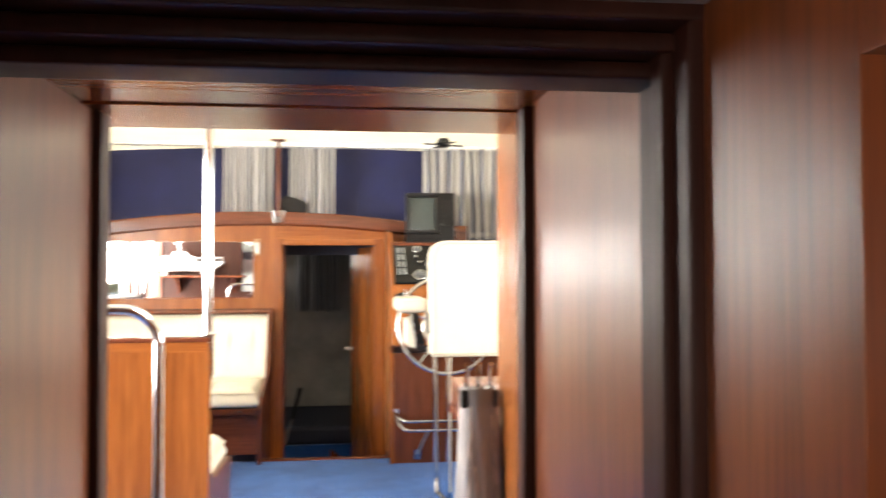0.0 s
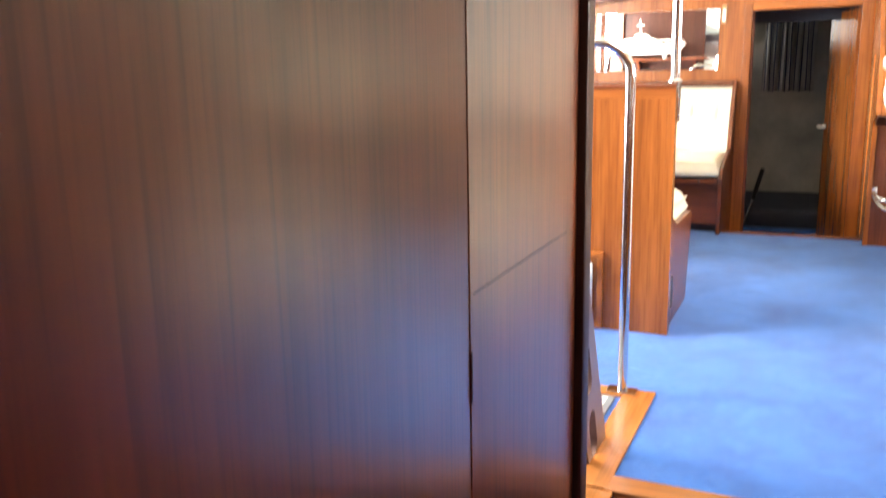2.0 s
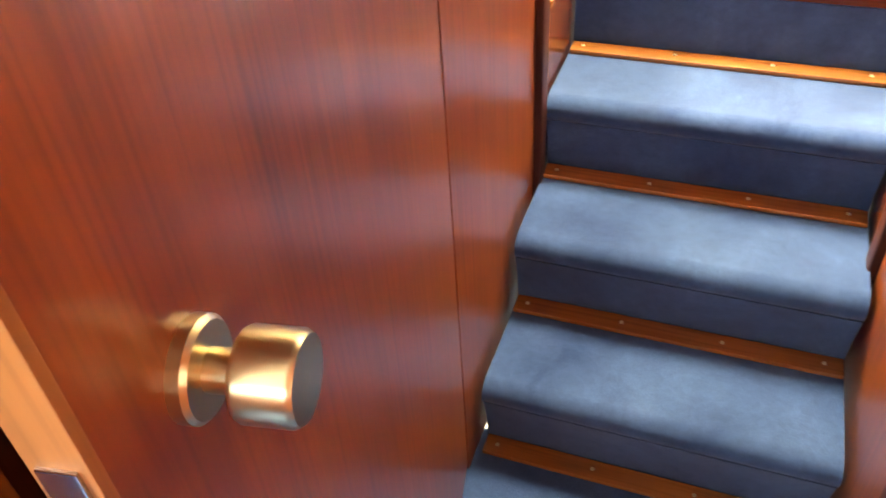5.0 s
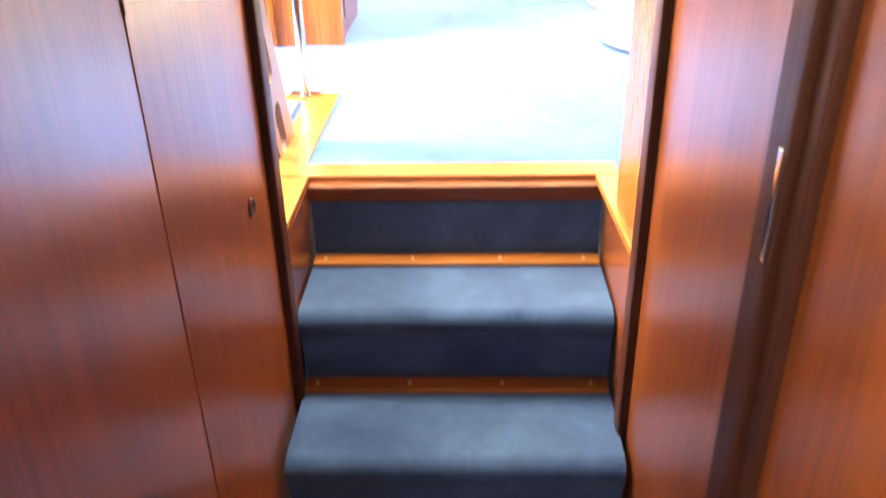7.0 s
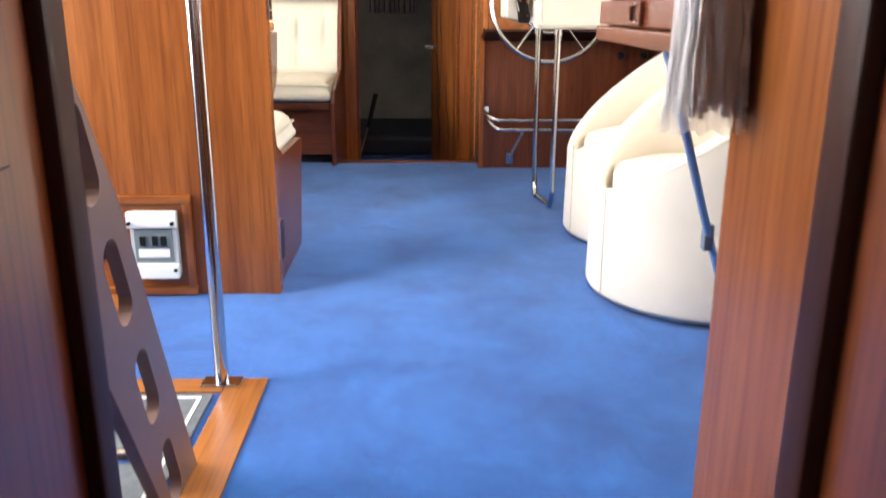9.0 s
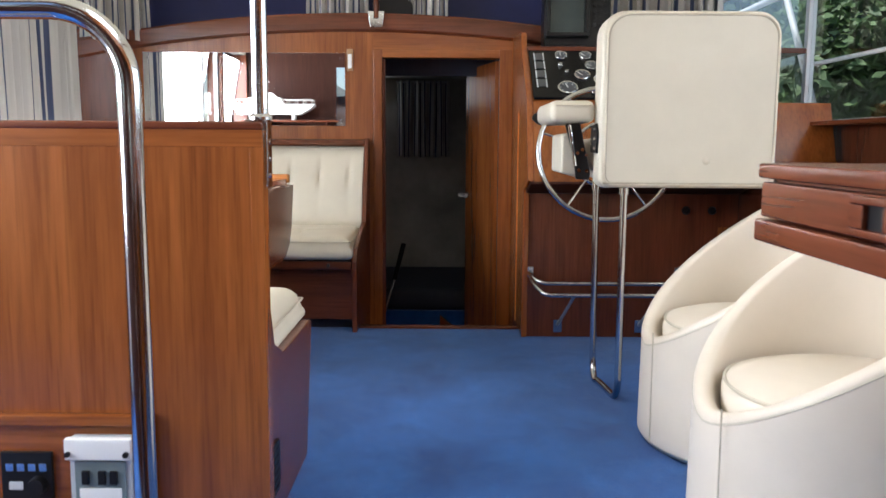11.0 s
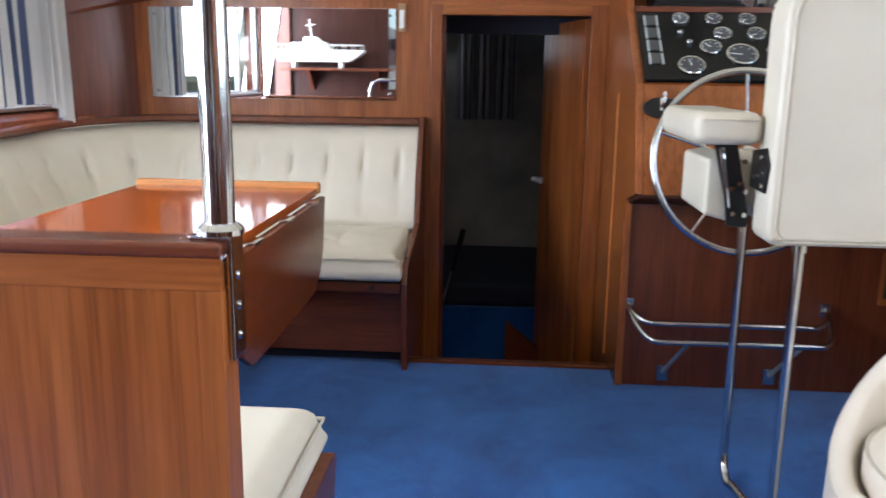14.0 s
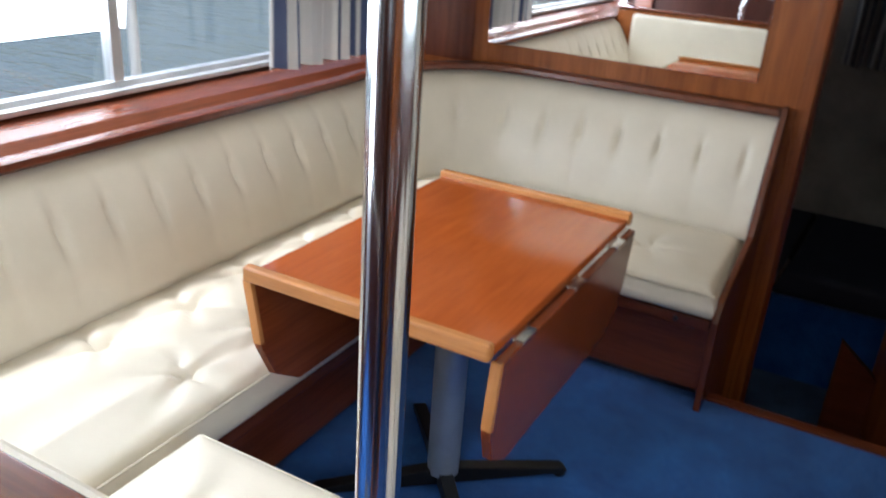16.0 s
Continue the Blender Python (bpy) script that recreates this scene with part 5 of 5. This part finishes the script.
curtain("curtain", (-0.82, 4.13), (-0.47, 4.10), 1.55, 2.06, 7, 0.02, "white and blue striped curtain gathered at the windscreen")
curtain("curtain", (-0.36, 4.10), (-0.04, 4.13), 1.54, 2.06, 7, 0.02, "white and blue striped curtain gathered at the windscreen")
curtain("curtain", (0.58, 4.12), (1.40, 4.06), 1.40, 2.06, 14, 0.024, "bunched striped curtain behind the radar display")
curtain("curtain", (-1.95, 3.90), (-1.66, 4.06), 1.44, 2.05, 6, 0.022, "striped curtain in the forward port corner", flare=0.1)
curtain("curtain", (-1.955, 2.96), (-1.93, 3.76), 0.975, 2.03, 12, 0.022, "striped curtain hanging over the port window end", tail=0.10)
curtain("curtain", (-0.45, 6.16), (-0.02, 6.16), 0.80, 1.40, 7, 0.025, "dim curtain in the forward cabin")

# bracket and post from coaming to ceiling, winch-like black box
cp = thing("ceiling_strut", "slim brown strut between coaming and ceiling", "strut", at=(-0.425, 4.012, 1.0))
part("tube", tube([(0, -0.014, 0.56), (0, -0.014, 1.09)], 0.014, 12), MAHOG, cp)
part("foot_plate", prism([(-0.032, 0.515), (0.032, 0.515), (0.045, 0.598), (-0.045, 0.598)], "y", -0.012, 0.012, 0.003), CHROME, cp, "chrome foot bracket")
part("foot_socket", lathe([(0.018, 0.56), (0.018, 0.64)], 14), FRAME, cp)
part("ceiling_plate", B(-0.05, 0.05, -0.05, 0.03, 1.078, 1.088, 0.003), MAHOG, cp)
bk = thing("compass_box", "small black box on the coaming between the curtains", "compass", at=(-0.33, 4.11, 1.585))
part("case", prism([(-0.10, 0.0), (0.10, 0.0), (0.095, 0.07), (0.03, 0.105), (-0.06, 0.125), (-0.095, 0.06)], "y", -0.05, 0.05, 0.014, 3), BLACK, bk)


def spot(x, y):
    s = thing("ceiling_spotlight", "white ceiling spotlight on a wooden block", "ceiling light", "ceiling spotlights", at=(x, y, camber(x, 0) - 0.05))
    part("block", B(-0.06, 0.06, -0.04, 0.04, -0.022, 0.0, 0.004), LIGHTW, s)
    part("lamp", lathe([(0.0, -0.085), (0.038, -0.085), (0.045, -0.06), (0.04, -0.03), (0.02, -0.022)], 20), WHITE, s)
    return s


spot(-1.03, 2.85)
spot(0.25, 2.80)
fan = thing("ceiling_fan", "small dark bracket fan under the headliner", "fan", at=(0.68, 3.60, 2.05))
part("mount", lathe([(0.03, 0.0), (0.05, -0.03), (0.03, -0.06)], 18), BLACK, fan)
for k in range(4):
    b2 = part("blade", prism([(0.02, -0.015), (0.13, -0.035), (0.15, 0.02), (0.02, 0.015)], "z", -0.045, -0.041), BLACK, fan)
    b2.matrix_local = pose(0, 0, 0, 0, 0, 90 * k + 20)

# ---- ship model and aft fittings, seen in the mirror ----
shelf = thing("ship_shelf", "dark wooden wall shelf on the aft bulkhead", "shelf")
part("board", B(-2.21, -1.16, -0.29, -0.02, 1.14, 1.165, 0.006), MAHOG_X, shelf)
for x in (-1.95, -1.30):
    part("bracket", prism([(-0.29, 1.14), (-0.06, 1.14), (-0.29, 0.95)], "x", x - 0.012, x + 0.012, 0.002), MAHOG, shelf)
ship = thing("ship_model", "white model motor yacht with railings and mast", "ship model", at=(-1.87, -0.14, 1.165))
ship.scale = (1.12, 1.12, 1.12)
part("hull", prism([(-0.36, 0.10), (0.36, 0.10), (0.40, 0.135), (0.40, 0.15), (-0.36, 0.15)], "y", -0.07, 0.07, 0.008), PAINTW, ship)
part("keel", prism([(-0.32, 0.05), (0.27, 0.05), (0.36, 0.10), (-0.35, 0.10)], "y", -0.05, 0.05, 0.006), PAINTW, ship)
part("deckhouse", prism([(-0.25, 0.15), (0.12, 0.15), (0.08, 0.21), (-0.22, 0.21)], "y", -0.05, 0.05, 0.004), PAINTW, ship)
part("bridge", prism([(-0.12, 0.21), (0.05, 0.21), (0.0, 0.255), (-0.11, 0.255)], "y", -0.04, 0.04, 0.004), PAINTW, ship)
part("mast", tube([(-0.05, 0, 0.25), (-0.07, 0, 0.40)], 0.006, 8), PAINTW, ship)
part("mast_arm", tube([(-0.10, 0, 0.35), (-0.02, 0, 0.36)], 0.004, 8), PAINTW, ship)
for s in (-1, 1):
    part("railing", tube([(-0.33, s * 0.065, 0.19), (0.38, s * 0.065, 0.19)], 0.003, 6), PAINTW, ship)
    for k in range(10):
        x = -0.33 + 0.079 * k
        part("stanchion", tube([(x, s * 0.065, 0.148), (x, s * 0.065, 0.19)], 0.0025, 5), PAINTW, ship)
for x in (-0.2, 0.2):
    part("cradle", B(x - 0.015, x + 0.015, -0.05, 0.05, 0.0, 0.06, 0.003), PAINTW, ship)
thermo = thing("wall_thermostat", "small white box on the aft bulkhead", "thermostat", at=(-0.80, -0.289, 1.55))
part("case", B(-0.06, 0.06, 0.0, 0.03, -0.04, 0.04, 0.004), WHITE, thermo)

# ---- outside ----
solid("water", grid(lambda u, v: (-400 + 800 * u, -400 + 800 * v, -0.9), 4, 4), WATER, "calm grey-green canal water", "water")
solid("pavement_quay", B(2.9, 3.6, -40, 60, -1.2, 0.15, 0.02), CONCRETE, "concrete quay edge", "quay")
solid("ground", B(3.6, 300, -200, 260, -1.2, 0.05, 0), BANK, "grassy bank beyond the quay", "ground")
solid("ground_far_bank", prism([(-60, -0.95), (-34, -0.95), (-35, 0.1), (-60, 0.6)], "y", -200, 260), BANK, "far canal bank", "bank")


def clump_mesh(rng, n, r, stretch):
    verts, faces = [], []
    for _ in range(n):
        d = Vector((rng.gauss(0, 1), rng.gauss(0, 1), rng.gauss(0, 1))).normalized()
        p = Vector((d.x * r, d.y * r, d.z * r * stretch)) * rng.uniform(0.35, 1.0)
        t = Vector((rng.gauss(0, 1), rng.gauss(0, 1), rng.gauss(0, 1))).normalized()
        s = t.orthogonal().normalized()
        ln, wd = rng.uniform(0.06, 0.14), rng.uniform(0.025, 0.055)
        k = len(verts)
        verts += [p - t * ln, p + s * wd, p + t * ln, p - s * wd]
        faces.append((k, k + 1, k + 2, k + 3))
    me = bpy.data.meshes.new("crown")
    me.from_pydata([tuple(v) for v in verts], [], faces)
    me.materials.append(LEAVES)
    return me


def tree(x, y, h, seed):
    rng = random.Random(seed)
    t = thing("tree", "leafy green tree on the bank", "tree", "bank trees", at=(x, y, 0.0))
    part("trunk", tube([(0, 0, -0.3), (0.1, 0, h * 0.3), (0.0, 0.1, h * 0.55), (0.1, 0.0, h * 0.85)], 0.16, 8, radii=[0.2, 0.16, 0.11, 0.04]), BARK, t)
    for k in range(6):
        a = rng.uniform(0, 6.28)
        z = h * rng.uniform(0.15, 0.7)
        rr = h * rng.uniform(0.18, 0.32)
        part("limb", tube([(0.05, 0, z), (rr * math.cos(a) * 0.6, rr * math.sin(a) * 0.6, z + 0.2 * h), (rr * math.cos(a), rr * math.sin(a), z + 0.3 * h)], 0.05, 6, radii=[0.06, 0.04, 0.015]), BARK, t)
    for k in range(8):
        a, q = rng.uniform(0, 6.28), rng.uniform(0.0, 0.30) * h
        cr = new("crown", clump_mesh(rng, 2200, h * rng.uniform(0.16, 0.24), 0.8))
        cr.parent = t
        cr.location = (q * math.cos(a), q * math.sin(a), h * rng.uniform(0.12, 0.85))
    return t


for i, (x, y, h) in enumerate([(5.6, 10.0, 5.6), (7.2, 13.5, 7.0), (6.0, 15.5, 5.5), (8.8, 18.5, 8.0), (9.5, 12.0, 7.5), (6.4, 20.0, 6.5), (6.2, 5.5, 5.0), (10.5, 24.0, 9.0), (6.5, 1.5, 5.0)]):
    tree(x, y, h, 20 + i)

# white rail frame on the side deck
deckrail = thing("deck_rail", "white painted tube rail on the side deck", "railing")
part("bar", tube([(2.1, 1.0, 1.85), (2.1, 6.5, 1.86)], 0.022, 10), PAINTW, deckrail)
part("stay", tube([(2.1, 4.87, 1.85), (2.1, 4.54, 1.375), (2.1, 4.25, 0.95), (2.1, 4.0, 0.25)], 0.02, 10), PAINTW, deckrail)
part("lower_bar", tube([(2.1, 1.0, 1.36), (2.1, 4.54, 1.375)], 0.012, 8), PAINTW, deckrail)
part("post", tube([(2.1, 1.4, 0.25), (2.1, 1.4, 1.85)], 0.018, 8), PAINTW, deckrail)
part("deck", B(1.84, 2.6, -1.0, 8.0, 0.1, 0.25, 0.02), PAINTW, deckrail)
portdeck = thing("port_side_deck", "white side deck with a curved stanchion", "deck")
part("deck", B(-2.9, -2.32, -1.0, 8.0, 0.1, 0.62, 0.03), PAINTW, portdeck)
part("stanchion", tube([(-2.75, 3.1, 0.6), (-2.75, 3.1, 1.15), (-2.72, 3.2, 1.45), (-2.65, 3.5, 1.6)], 0.02, 10), PAINTW, portdeck)
